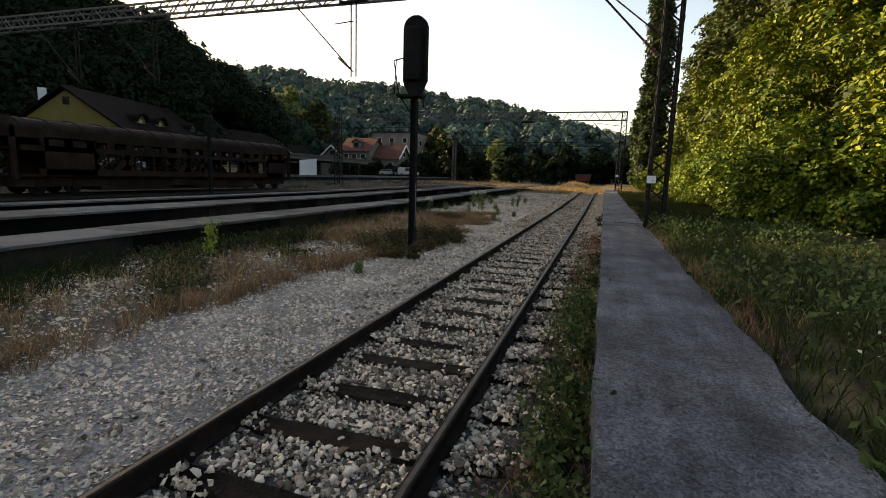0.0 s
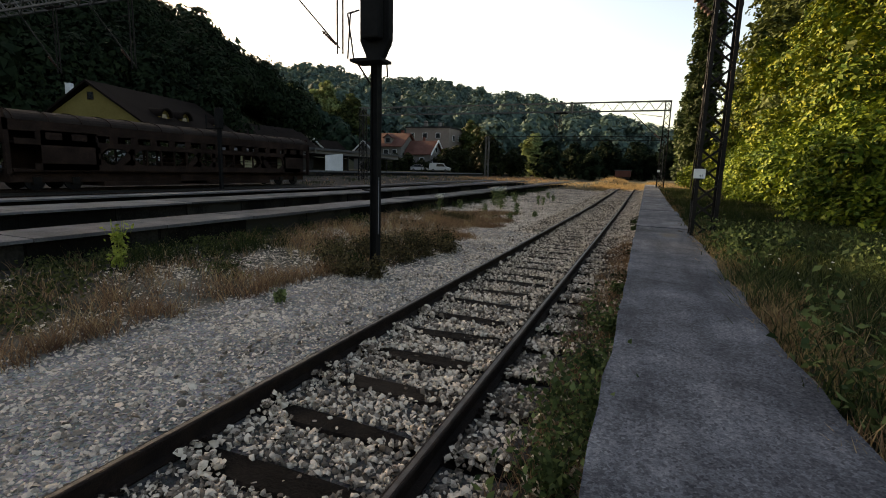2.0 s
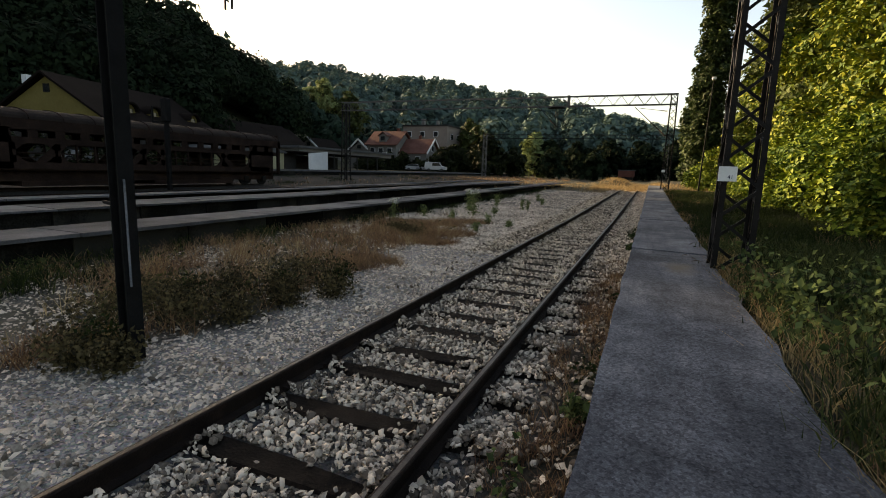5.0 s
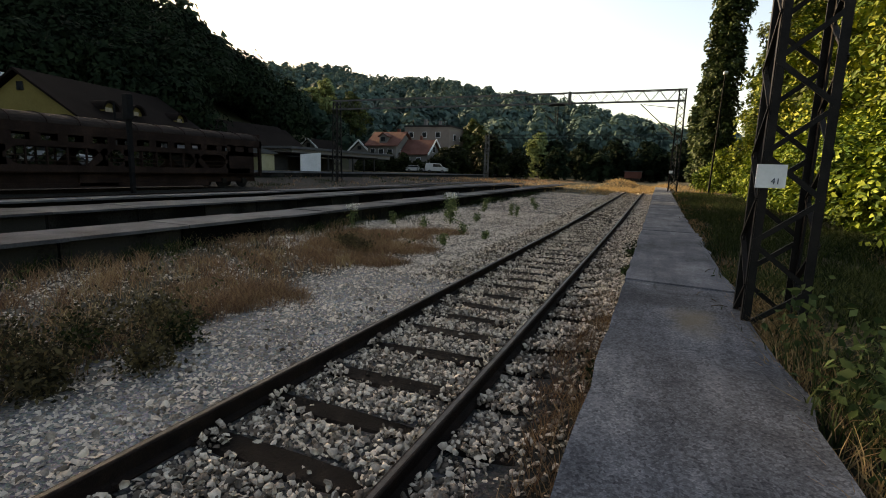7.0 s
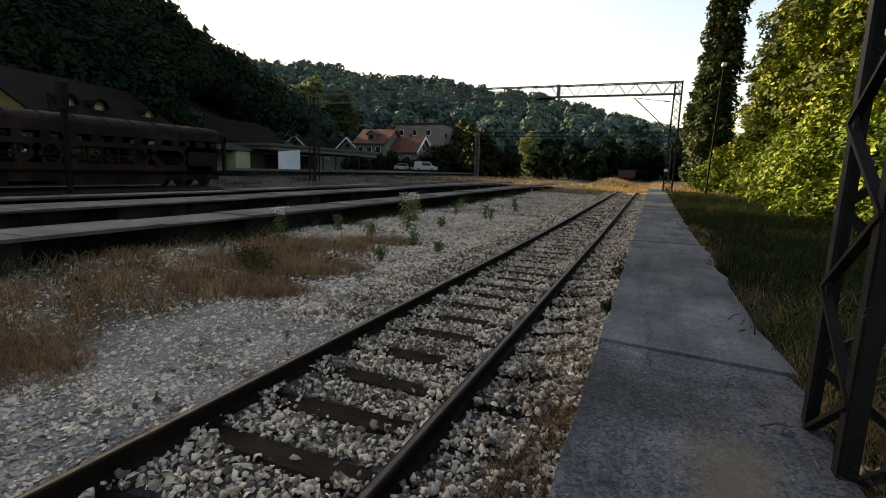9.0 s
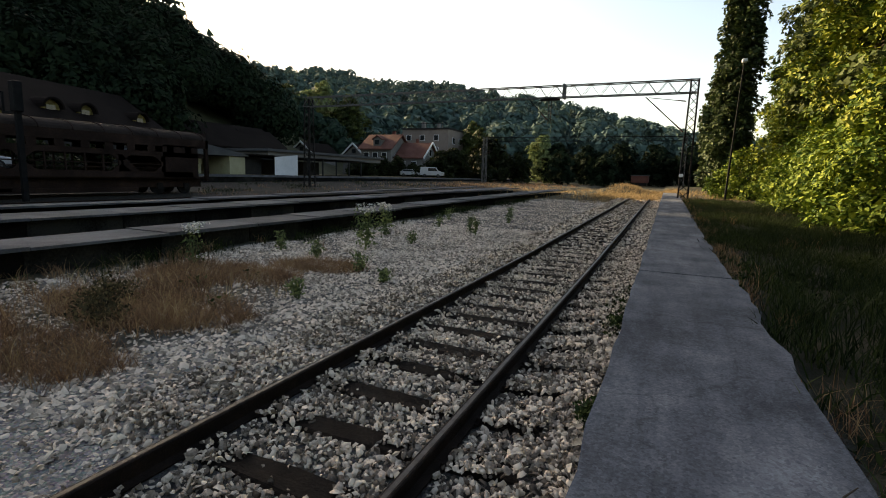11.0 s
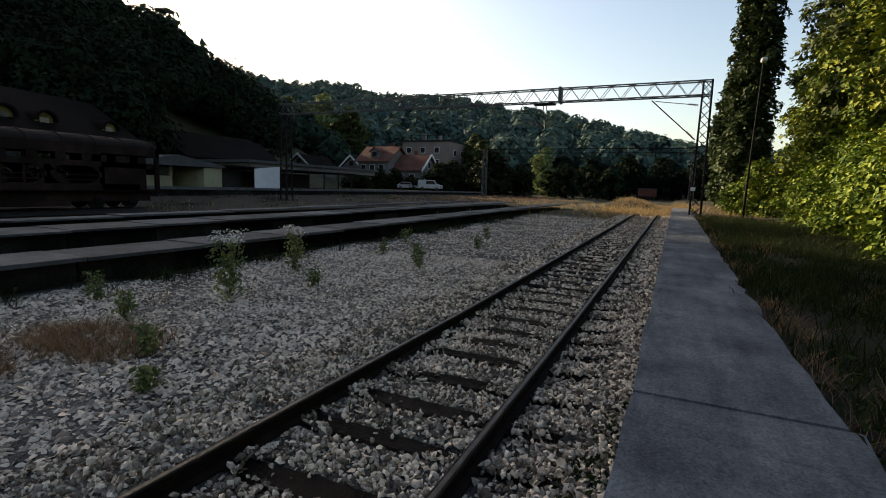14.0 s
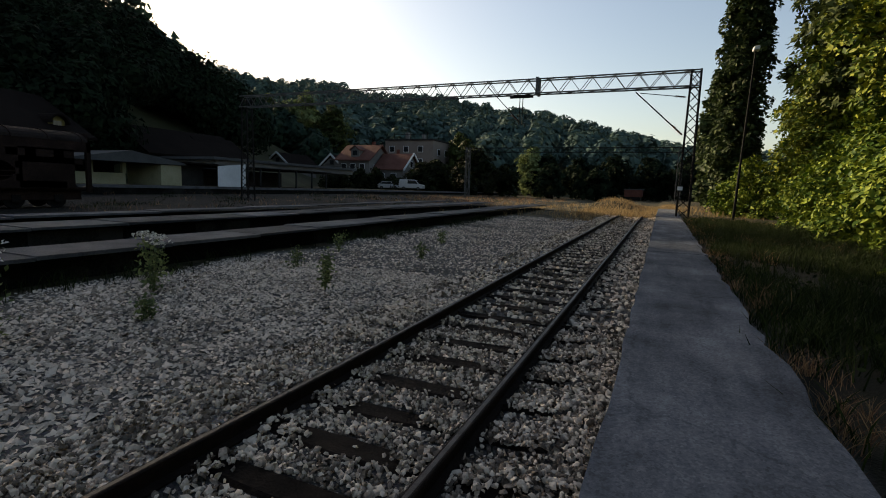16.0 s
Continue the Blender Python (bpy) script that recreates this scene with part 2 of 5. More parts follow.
M["scrub"] = material("withered scrub", (0.0216, 0.01901, 0.01075), (0.108, 0.0864, 0.04224), 0.85, 0.8, 8, 0, c3=(0.054, 0.04493, 0.02304), island=0.6, transl=0.25, spec=0.05)
M["ink"] = material("dark blue lettering", (0.016, 0.024, 0.048), (0.024, 0.032, 0.056), 0.6, 5, 50, 0)
M["bluegrey"] = material("blue grey lamp glass", (0.08, 0.096, 0.112), (0.128, 0.144, 0.16), 0.3, 5, 50, 0)
M["redpaint"] = material("faded red wagon paint", (0.07, 0.026, 0.019), (0.12, 0.05, 0.038), 0.8, 1, 12, 0.2)
M["ceramic"] = material("brown insulator", (0.04, 0.02, 0.016), (0.08, 0.04, 0.028), 0.35, 5, 50, 0)


def ground_material():
    m = material("ground", (0.128, 0.111, 0.09), (0.305, 0.268, 0.22), 0.95, 1.5, 46, 1.0, c3=(0.212, 0.185, 0.152), dist=0.03)
    nt = m.node_tree
    n, l = nt.nodes, nt.links
    p = n["Principled BSDF"]
    gravel = p.inputs["Base Color"].links[0].from_socket
    geo = next(x for x in n if x.type == "NEW_GEOMETRY")
    t = n.new("ShaderNodeTexNoise"); t.inputs["Scale"].default_value = 1.3; t.inputs["Detail"].default_value = 8
    l.new(geo.outputs["Position"], t.inputs["Vector"])
    r = n.new("ShaderNodeValToRGB")
    r.color_ramp.elements[0].position, r.color_ramp.elements[1].position = 0.36, 0.66
    r.color_ramp.elements[0].color, r.color_ramp.elements[1].color = (0.012, 0.013, 0.007, 1), (0.082, 0.066, 0.041, 1)
    e = r.color_ramp.elements.new(0.5); e.color = (0.027, 0.0265, 0.015, 1)
    l.new(t.outputs[0], r.inputs[0])
    a = n.new("ShaderNodeAttribute"); a.attribute_name = "soil"
    v = n.new("ShaderNodeTexVoronoi"); v.inputs["Scale"].default_value = 58
    l.new(geo.outputs["Position"], v.inputs["Vector"])
    vm = n.new("ShaderNodeMix"); vm.data_type = "RGBA"; vm.blend_type = "MULTIPLY"; vm.inputs[0].default_value = 0.9
    l.new(gravel, vm.inputs[6]); l.new(v.outputs["Color"], vm.inputs[7])
    hs = n.new("ShaderNodeHueSaturation"); hs.inputs["Saturation"].default_value = 0.22; hs.inputs["Value"].default_value = 1.4
    l.new(vm.outputs[2], hs.inputs["Color"])
    mx = n.new("ShaderNodeMix"); mx.data_type = "RGBA"
    l.new(a.outputs["Fac"], mx.inputs[0]); l.new(hs.outputs[0], mx.inputs[6]); l.new(r.outputs[0], mx.inputs[7])
    # bed blends in near-black: dark earth, and shade put into the ground colour.
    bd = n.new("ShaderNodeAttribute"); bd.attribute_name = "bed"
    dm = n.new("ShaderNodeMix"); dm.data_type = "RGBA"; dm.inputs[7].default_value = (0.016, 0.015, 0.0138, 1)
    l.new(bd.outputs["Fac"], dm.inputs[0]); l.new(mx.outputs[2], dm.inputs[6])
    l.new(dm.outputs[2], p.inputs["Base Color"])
    return m


M["ground"] = ground_material()


# ---- building helpers ----
class Shape:
    """Collects faces for one mesh."""

    def __init__(self):
        self.v, self.f = [], []

    def poly(self, pts):
        i = len(self.v)
        self.v += [tuple(p) for p in pts]
        self.f.append(tuple(range(i, i + len(pts))))
        return self

    def box(self, x0, y0, z0, x1, y1, z1, m=None):
        i = len(self.v)
        c = [(x0, y0, z0), (x1, y0, z0), (x1, y1, z0), (x0, y1, z0), (x0, y0, z1), (x1, y0, z1), (x1, y1, z1), (x0, y1, z1)]
        self.v += [tuple(m @ Vector(p)) for p in c] if m else c
        self.f += [tuple(i + k for k in q) for q in ((3, 2, 1, 0), (4, 5, 6, 7), (0, 1, 5, 4), (1, 2, 6, 5), (2, 3, 7, 6), (3, 0, 4, 7))]
        return self

    def beam(self, p, q, w, h=None, up=(0, 0, 1)):
        p, q = Vector(p), Vector(q)
        d = (q - p).normalized()
        s = d.cross(Vector(up))
        if s.length < 1e-3:
            s = d.cross(Vector((0, 1, 0)))
        s.normalize()
        u = s.cross(d)
        h = h or w
        i = len(self.v)
        for e in (p, q):
            for a, b in ((-1, -1), (1, -1), (1, 1), (-1, 1)):
                self.v.append(tuple(e + s * a * w / 2 + u * b * h / 2))
        self.f += [tuple(i + k for k in f) for f in ((0, 1, 2, 3), (7, 6, 5, 4), (1, 0, 4, 5), (2, 1, 5, 6), (3, 2, 6, 7), (0, 3, 7, 4))]
        return self

    def cyl(self, p, q, r, r2=None, n=8):
        p, q = Vector(p), Vector(q)
        r2 = r if r2 is None else r2
        d = (q - p).normalized()
        s = d.cross(Vector((0, 0, 1)))
        if s.length < 1e-3:
            s = Vector((1, 0, 0))
        s.normalize()
        u = s.cross(d)
        i = len(self.v)
        for e, rr in ((p, r), (q, r2)):
            for k in range(n):
                a = 2 * math.pi * k / n
                self.v.append(tuple(e + (s * math.cos(a) + u * math.sin(a)) * rr))
        for k in range(n):
            self.f.append((i + k, i + (k + 1) % n, i + n + (k + 1) % n, i + n + k))
        self.f += [tuple(i + k for k in range(n))[::-1], tuple(i + n + k for k in range(n))]
        return self

    def prism(self, prof, axis, a, b):
        """Extrudes a 2D outline along an axis: x takes (y, z), y takes (x, z), z takes (x, y)."""
        def at(p, t):
            return {"x": (t, p[0], p[1]), "y": (p[0], t, p[1]), "z": (p[0], p[1], t)}[axis]
        i, n = len(self.v), len(prof)
        self.v += [at(p, a) for p in prof] + [at(p, b) for p in prof]
        for k in range(n):
            self.f.append((i + k, i + (k + 1) % n, i + n + (k + 1) % n, i + n + k))
        self.f += [tuple(i + k for k in range(n))[::-1], tuple(i + n + k for k in range(n))]
        return self

    def mesh(self, name, mat):
        me = bpy.data.meshes.new(name)
        me.from_pydata(self.v, [], self.f)
        me.materials.append(mat)
        bm = bmesh.new()
        bm.from_mesh(me)
        bmesh.ops.recalc_face_normals(bm, faces=bm.faces)
        bm.to_mesh(me)
        bm.free()
        return me


def part(name, shape, mat, parent=None, label="", smooth=False, bevel=0.0):
    me = shape.mesh(name, M[mat])
    if smooth:
        me.polygons.foreach_set("use_smooth", [True] * len(me.polygons))
    ob = new(name, me)
    if bevel:
        b = ob.modifiers.new("bevel", "BEVEL")
        b.width, b.segments, b.limit_method = bevel, 2, "ANGLE"
    if parent:
        ob.parent = parent
        ob.matrix_parent_inverse = Matrix.Translation(-parent.location)
    if label:
        ob["label"] = label
    return ob


def thing(name, at, label, category, group="", kind=""):
    e = new(name)
    e.location = at
    return tagged(e, label, category, group, kind)


def array_mesh(name, verts, faces, mat, nper):
    """A mesh from arrays; every face has nper corners."""
    me = bpy.data.meshes.new(name)
    verts, faces = np.asarray(verts, np.float32), np.asarray(faces, np.int32)
    me.vertices.add(len(verts)); me.vertices.foreach_set("co", verts.ravel())
    me.loops.add(faces.size); me.loops.foreach_set("vertex_index", faces.ravel())
    me.polygons.add(len(faces))
    me.polygons.foreach_set("loop_start", np.arange(0, faces.size, nper, dtype=np.int32))
    me.polygons.foreach_set("loop_total", np.full(len(faces), nper, np.int32))
    me.update(calc_edges=True)
    me.materials.append(M[mat])
    return me


rng = np.random.default_rng(7)


def rand_rot(n):
    q = rng.normal(size=(n, 4)) * (1, .42, .42, 1); q /= np.linalg.norm(q, axis=1)[:, None]
    w, x, y, z = q.T
    return np.stack([1 - 2 * (y * y + z * z), 2 * (x * y - z * w), 2 * (x * z + y * w), 2 * (x * y + z * w), 1 - 2 * (x * x + z * z), 2 * (y * z - x * w), 2 * (x * z - y * w), 2 * (y * z + x * w), 1 - 2 * (x * x + y * y)], 1).reshape(n, 3, 3)


def stones(pts, size, mat, name):
    """Angular broken stones at the points: squashed, jittered octahedra with a cut top."""
    n = len(pts)
    base = np.array([(1, 0, -.25), (.45, .85, -.3), (-.55, .8, -.2), (-1, -.1, -.3), (-.4, -.85, -.25), (.6, -.75, -.3), (.72, .15, .42), (-.33, .66, .46), (-.4, -.6, .4)])
    fc = np.array([(0, 1, 6), (1, 7, 6), (1, 2, 7), (2, 3, 7), (3, 8, 7), (3, 4, 8), (4, 5, 8), (5, 6, 8), (5, 0, 6), (6, 7, 8)])
    v = base[None] * rng.uniform(.6, 1.3, (n, 9, 1)) + rng.normal(0, .09, (n, 9, 3))
    v[:, :6, 2] -= .45
    v[..., 2] *= .6
    v *= (rng.uniform(.62, 1.35, (n, 1, 3)) * (np.asarray(size).reshape(-1, 1, 1) if np.ndim(size) else size))
    v = np.einsum("nij,nkj->nki", rand_rot(n), v) + pts[:, None]
    f = fc[None] + (np.arange(n) * 9)[:, None, None]
    return array_mesh(name, v.reshape(-1, 3), f.reshape(-1, 3), mat, 3)


def chips(pts, size, mat, name):
    """Small flat gravel chips with eight faces each."""
    n = len(pts)
    base = np.array([(1, 0, 0), (.1, .9, .05), (-1, .1, 0), (-.1, -.9, 0), (.1, 0, .5)])
    fc = np.array([(0, 1, 4), (1, 2, 4), (2, 3, 4), (3, 0, 4)])
    v = base[None] * rng.uniform(.6, 1.35, (n, 5, 1)) + rng.normal(0, .14, (n, 5, 3)) * (1, 1, .6)
    v[:, 4, :2] += rng.normal(0, .35, (n, 2))
    v[:, :4, 2] -= .15
    v *= rng.uniform(.6, 1.3, (n, 1, 3)) * np.asarray(size).reshape(-1, 1, 1)
    a, b = rng.uniform(0, 2 * np.pi, n), rng.normal(0, .35, (2, n))
    x, y, z = v[..., 0], v[..., 1], v[..., 2]
    c, s = np.cos(a)[:, None], np.sin(a)[:, None]
    z = z + x * b[0][:, None] + y * b[1][:, None]
    v = np.stack([x * c - y * s, x * s + y * c, z], -1) + pts[:, None]
    f = fc[None] + (np.arange(n) * 5)[:, None, None]
    return array_mesh(name, v.reshape(-1, 3), f.reshape(-1, 3), mat, 3)


def blades(pts, height, width, lean, mat, name):
    """Bent grass blades: a lower quad and a tip, as three triangles."""
    n = len(pts)
    h = height * rng.uniform(.45, 1.25, n)
    a, b = rng.uniform(0, 2 * np.pi, n), rng.uniform(0, 2 * np.pi, n)
    s = np.stack([np.cos(a), np.sin(a), np.zeros(n)], 1) * (width * rng.uniform(.6, 1.4, n))[:, None]
    d = np.stack([np.cos(b), np.sin(b), np.zeros(n)], 1) * (h * lean * rng.uniform(.2, 1.4, n))[:, None]
    up = np.zeros((n, 3)); up[:, 2] = h
    v = np.stack([pts - s / 2, pts + s / 2, pts + up * .55 + d * .35 + s * .4, pts + up * .55 + d * .35 - s * .4, pts + up * .95 + d], 1)
    f = np.array([(0, 1, 2), (0, 2, 3), (3, 2, 4)])[None] + (np.arange(n) * 5)[:, None, None]
    return array_mesh(name, v.reshape(-1, 3), f.reshape(-1, 3), mat, 3)


def leaves(pts, size, mat, name, up=0.4, out=None, face=1.3, far=False):
    """Pointed leaves, each folded along its rib: two triangles."""
    n = len(pts)
    nrm = rng.normal(size=(n, 3)); nrm[:, 2] += up
    if out is not None:
        nrm += out * face
    nrm /= np.linalg.norm(nrm, axis=1)[:, None]
    t = np.cross(nrm, rng.normal(size=(n, 3))); t /= np.linalg.norm(t, axis=1)[:, None]
    b = np.cross(nrm, t)
    s = (size * rng.uniform(.55, 1.35, n))[:, None]
    v = np.stack([pts - t * s * .55, pts + b * s * .33 + nrm * s * .12, pts + t * s * .6, pts - b * s * .33 + nrm * s * .12], 1)
    if far:
        f = np.array([(0, 1, 2)])[None] + (np.arange(n) * 3)[:, None, None]
        v = np.stack([pts - t * s * .5 - b * s * .4, pts + t * s * .5 - b * s * .3, pts + b * s * .6], 1)
        return array_mesh(name, v.reshape(-1, 3), f.reshape(-1, 3), mat, 3)
    f = np.array([(0, 2, 1), (0, 3, 2)])[None] + (np.arange(n) * 4)[:, None, None]
    return array_mesh(name, v.reshape(-1, 3), f.reshape(-1, 3), mat, 3)


def crown_points(lobes, per, shell=0.7):
    """Points in the outer part of many rounded lobes (x, y, z, rx, ry, rz), with outward ways."""
    P, O = [], []
    for x, y, z, rx, ry, rz in lobes:
        k = max(4, int(per * (rx * ry * rz) ** (2 / 3)))
        d = rng.normal(size=(k, 3)); d /= np.linalg.norm(d, axis=1)[:, None]
        r = (shell + (1 - shell) * rng.random(k) ** .7) * (1 + .16 * np.sin(d[:, 0] * 7 + x) * np.sin(d[:, 2] * 8 + y))
        q = d * r[:, None] * (rx, ry, rz) + (x, y, z)
        P.append(q); O.append(d)
    return np.concatenate(P), np.concatenate(O)


def spray_points(lobes, cover, leaf, disc, per=22):
    """Flat, slightly drooping sprays of leaves over rounded lobes: leaf places and the ways that they face."""
    P, O = [], []
    for x, y, z, rx, ry, rz in lobes:
        k = max(3, int(cover * 12.6 * (rx * ry * rz) ** (2 / 3) / (.38 * leaf * leaf * per)))
        d = rng.normal(size=(k, 3)); d[:, 2] += .15
        d /= np.linalg.norm(d, axis=1)[:, None]
        c = d * (rx, ry, rz) * rng.uniform(.62, 1.06, (k, 1)) + (x, y, z)
        w = d * .75 + np.array([0, 0, .75]) + rng.normal(0, .3, (k, 3))
        w /= np.linalg.norm(w, axis=1)[:, None]
        u = np.cross(w, rng.normal(size=(k, 3))); u /= np.linalg.norm(u, axis=1)[:, None]
        v = np.cross(w, u)
        a, q = rng.uniform(0, 2 * np.pi, (k, per)), np.sqrt(rng.random((k, per))) * disc * rng.uniform(.55, 1.3, (k, 1))
        e = c[:, None] + u[:, None] * (q * np.cos(a))[..., None] + v[:, None] * (q * np.sin(a) * .7)[..., None]
        e = e + w[:, None] * rng.normal(0, disc * .16, (k, per, 1)) - np.array([0, 0, 1.0]) * (q * q / disc * .35)[..., None]
        P.append(e.reshape(-1, 3)); O.append(np.repeat(w, per, 0))
    return np.concatenate(P), np.concatenate(O)


def rise(y):
    return np.interp(y, [26, 52, 70], [0, .24, .3])


def wob(x, y, s=1.0, k=0.0):
    """A smooth random field about -1 to 1."""
    return (np.sin(x * .9 * s + 1.3 * np.sin(y * .7 * s + k) + k) + np.sin(y * 1.1 * s - 1.7 * np.sin(x * .6 * s - k)) + np.sin((x + y) * 1.9 * s + k * 2)) / 3


def strip_edge(x, y):
    """Where the grassy strip meets the gravel beside the track."""
    bend = np.interp(y, [0, 8, 9.5, 10.7, 11.8, 12.7, 13.8, 16, 17, 18.7, 20, 21.8, 23.5], [-4.5, -4.45, -4.2, -3.6, -3.62, -3.95, -4.0, -4.4, -4.25, -4.0, -4.25, -4.95, -5.3])
    return bend + .14 * wob(x, y, 2.3)


def soil(x, y):
    """How much the ground is earth and grass (1) or bare gravel (0)."""
    x, y = np.asarray(x, float), np.asarray(y, float)
    edge = strip_edge(x, y)
    a = np.clip((edge - x) / .35, 0, 1) * np.clip((23.4 + 1.5 * wob(x, y, .8, 3) + (x + 4.5) * .5 - y) / 1.5, 0, 1)
    a = np.maximum(a, np.clip((-7.9 + .5 * wob(x, y, .9, 5) - x) / .6, 0, 1))
    a = np.maximum(a, np.clip((y - 46 + 2 * wob(x, y, .4, 1)) / 6, 0, 1) * (x < -3.4))
    a = np.maximum(a, np.clip((y - 56) / 4, 0, 1))
    a = np.maximum(a, np.clip((x - 1.1) / .3, 0, 1))
    a = np.maximum(a, np.clip((wob(x, y, .55, 7) - .45) / .3, 0, 1) * (x < -4.5) * (y > 20) * .8)
    a = np.maximum(a, np.clip((x + .55 + .12 * wob(x, y, 3)) / .2, 0, 1) * np.clip((17 - y) / 3, 0, 1))
    return np.clip(a, 0, 1) * np.where((x < -4) & (x > -9) & (y < 24), .84 + .16 * np.clip(wob(x, y, 2.1, 8) * 2, -1, 1), 1)


def ground_z(x, y):
    x, y = np.asarray(x, float), np.asarray(y, float)
    z = np.interp(x, [-60, -37, -35.5, -30, -20, -15.3, -13.6, -13.3, -10.4, -10.1, -9, -4.6, -3.6, -2.55, -2.3, -.5, .1, .3, 1.2, 1.5, 4, 60], [.4, .4, .3, .0, -.1, -.12, -.12, -.4, -.4, -.12, -.12, -.06, -.07, -.1, -.178, -.175, -.07, .1, .22, .26, .22, .3])
    z = z + .02 * wob(x, y, 2.2) * (np.abs(x + 1.6) > 1.3) + .035 * wob(x, y, .8, 2) * ((x < -4) | (x > 1.5))
    z = z + .9 * np.exp(-(((x + 4.2) / 2.6) ** 2 + ((y - 76) / 4.0) ** 2))
    return z + rise(y)


# ---- ground ----
def axis(*runs):
    return np.unique(np.concatenate([np.arange(a, b, s) for a, b, s in runs]).round(3))


gx = axis((-3000, -200, 400), (-200, -40, 20), (-40, -12, 1.0), (-12, 4, .2), (4, 16, .8), (16, 100, 12), (100, 3001, 400))
gy = axis((-2000, -40, 300), (-40, -4, 4), (-4, 40, .25), (40, 84, .8), (84, 200, 8), (200, 4001, 400))
X, Y = np.meshgrid(gx, gy, indexing="ij")
gv = np.stack([X, Y, ground_z(X, Y)], -1).reshape(-1, 3)
i, j = np.meshgrid(np.arange(len(gx) - 1), np.arange(len(gy) - 1), indexing="ij")
a0 = (i * len(gy) + j).ravel()
gf = np.stack([a0, a0 + len(gy), a0 + len(gy) + 1, a0 + 1], 1)
me = array_mesh("ground", gv, gf, "ground", 4)
me.attributes.new("soil", "FLOAT", "POINT").data.foreach_set("value", soil(X, Y).ravel().astype(np.float32))
# Next two lines paint the shade in the gaps between stones.
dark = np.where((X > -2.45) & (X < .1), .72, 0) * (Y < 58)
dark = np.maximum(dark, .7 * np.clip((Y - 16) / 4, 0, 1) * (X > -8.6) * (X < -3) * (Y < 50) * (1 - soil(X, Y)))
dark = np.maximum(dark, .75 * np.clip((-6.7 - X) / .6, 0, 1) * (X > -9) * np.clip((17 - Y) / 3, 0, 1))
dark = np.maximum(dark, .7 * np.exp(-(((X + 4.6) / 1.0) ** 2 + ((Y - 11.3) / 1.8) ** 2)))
# Verge beyond the mast: shade painted into the ground colour.
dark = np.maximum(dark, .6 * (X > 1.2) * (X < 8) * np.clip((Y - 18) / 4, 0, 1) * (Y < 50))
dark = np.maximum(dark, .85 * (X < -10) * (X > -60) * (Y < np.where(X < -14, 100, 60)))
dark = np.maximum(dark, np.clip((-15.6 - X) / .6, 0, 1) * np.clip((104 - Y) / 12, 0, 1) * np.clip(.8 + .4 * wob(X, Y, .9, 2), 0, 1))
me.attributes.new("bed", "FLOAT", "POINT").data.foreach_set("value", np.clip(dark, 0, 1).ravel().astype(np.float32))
tagged(new("ground", me), "pale stony gravel ground with dry grassy earth patches, some shade painted in", "ground", kind="structure")

# ---- hills: bearing to the left of the line of walk, sine of the skyline and reach ----
# Beyond 58 degrees the crest is unseen and set for the shadow it casts.
NEAR_B, NEAR_T = [24, 30, 36, 40.9, 44.4, 48.5, 57.8, 70, 90, 120], [-.05, -.02, .038, .089, .127, .17, .238, .28, .31, .2]
FAR_B, FAR_T = [-30, -12, -4, -.9, 1.1, 6.5, 12.2, 18.2, 24.3, 30.5, 39, 43.6, 60, 90], [.0, .02, .05, .055, .066, .1, .121, .137, .146, .152, .164, .168, .17, .1]


def hill_z(b, r):
    near = np.interp(b, NEAR_B, NEAR_T) * 122 * np.clip((r - 66) / 54, 0, 1) ** .8 * (1 + .02 * np.sin(b * .9) + .02 * np.sin(r * .15 + b * .3))
    far = np.interp(b, FAR_B, FAR_T) * 470 * np.clip((r - 170) / 300, 0, 1) ** .85 * (1 + .03 * np.sin(b * .55 + 1) + .015 * np.sin(b * 1.7))
    mid = 15 * np.exp(-((b - 42) / 8) ** 2) * np.clip((r - 104) / 45, 0, 1)
    return np.maximum(np.maximum(near, mid), far) - 1.5


hb, hr = np.arange(-30, 121, 1.5), np.array([60, 66, 72, 80, 90, 100, 110, 122, 135, 150, 170, 200, 240, 290, 340, 400, 450, 480, 540, 640])
Bg, Rg = np.meshgrid(hb, hr, indexing="ij")
hv = np.stack([-np.sin(np.radians(Bg)) * Rg, 10 + np.cos(np.radians(Bg)) * Rg, hill_z(Bg, Rg)], -1).reshape(-1, 3)
i, j = np.meshgrid(np.arange(len(hb) - 1), np.arange(len(hr) - 1), indexing="ij")
a0 = (i * len(hr) + j).ravel()
tagged(new("hill", array_mesh("hill", hv, np.stack([a0, a0 + 1, a0 + len(hr) + 1, a0 + len(hr)], 1), "hillsoil", 4)), "long wooded hillside under dark trees", "hill", kind="structure")


def woods(name, n, b0, b1, r0, r1, rad, tall, per, leaf, label, mat="leafshade"):
    b = rng.uniform(b0, b1, n)
    r = np.sqrt(rng.uniform(r0 ** 2, r1 ** 2, n))
    lobes = []
    for bb, rr in zip(b, r):
        x, y, z = -math.sin(radians(bb)) * rr, 10 + math.cos(radians(bb)) * rr, float(hill_z(bb, rr))
        if (z < 0.5 and rr < 150) or (bb < 50 and rr < 98) or (bb < 40 and rr < 150):
            continue
        k = rng.uniform(.7, 1.3)
        for q in range(3):
            lobes.append((x + rng.normal(0, rad * .45), y + rng.normal(0, rad * .45), z + tall * k * (.42 + .2 * q), rad * k * (1 - .2 * q), rad * k * (1 - .2 * q), tall * k * .26))
    p, o = crown_points(lobes, per)
    tagged(new(name, leaves(p, leaf, mat, name, .6, o, 3.6, True)), label, "woodland", kind="stuff")


woods("near_woodland", 430, 40, 66, 62, 106, 3.2, 9.5, 38, .58, "dense woodland covering the near hillside, backlit shade in its dark green")
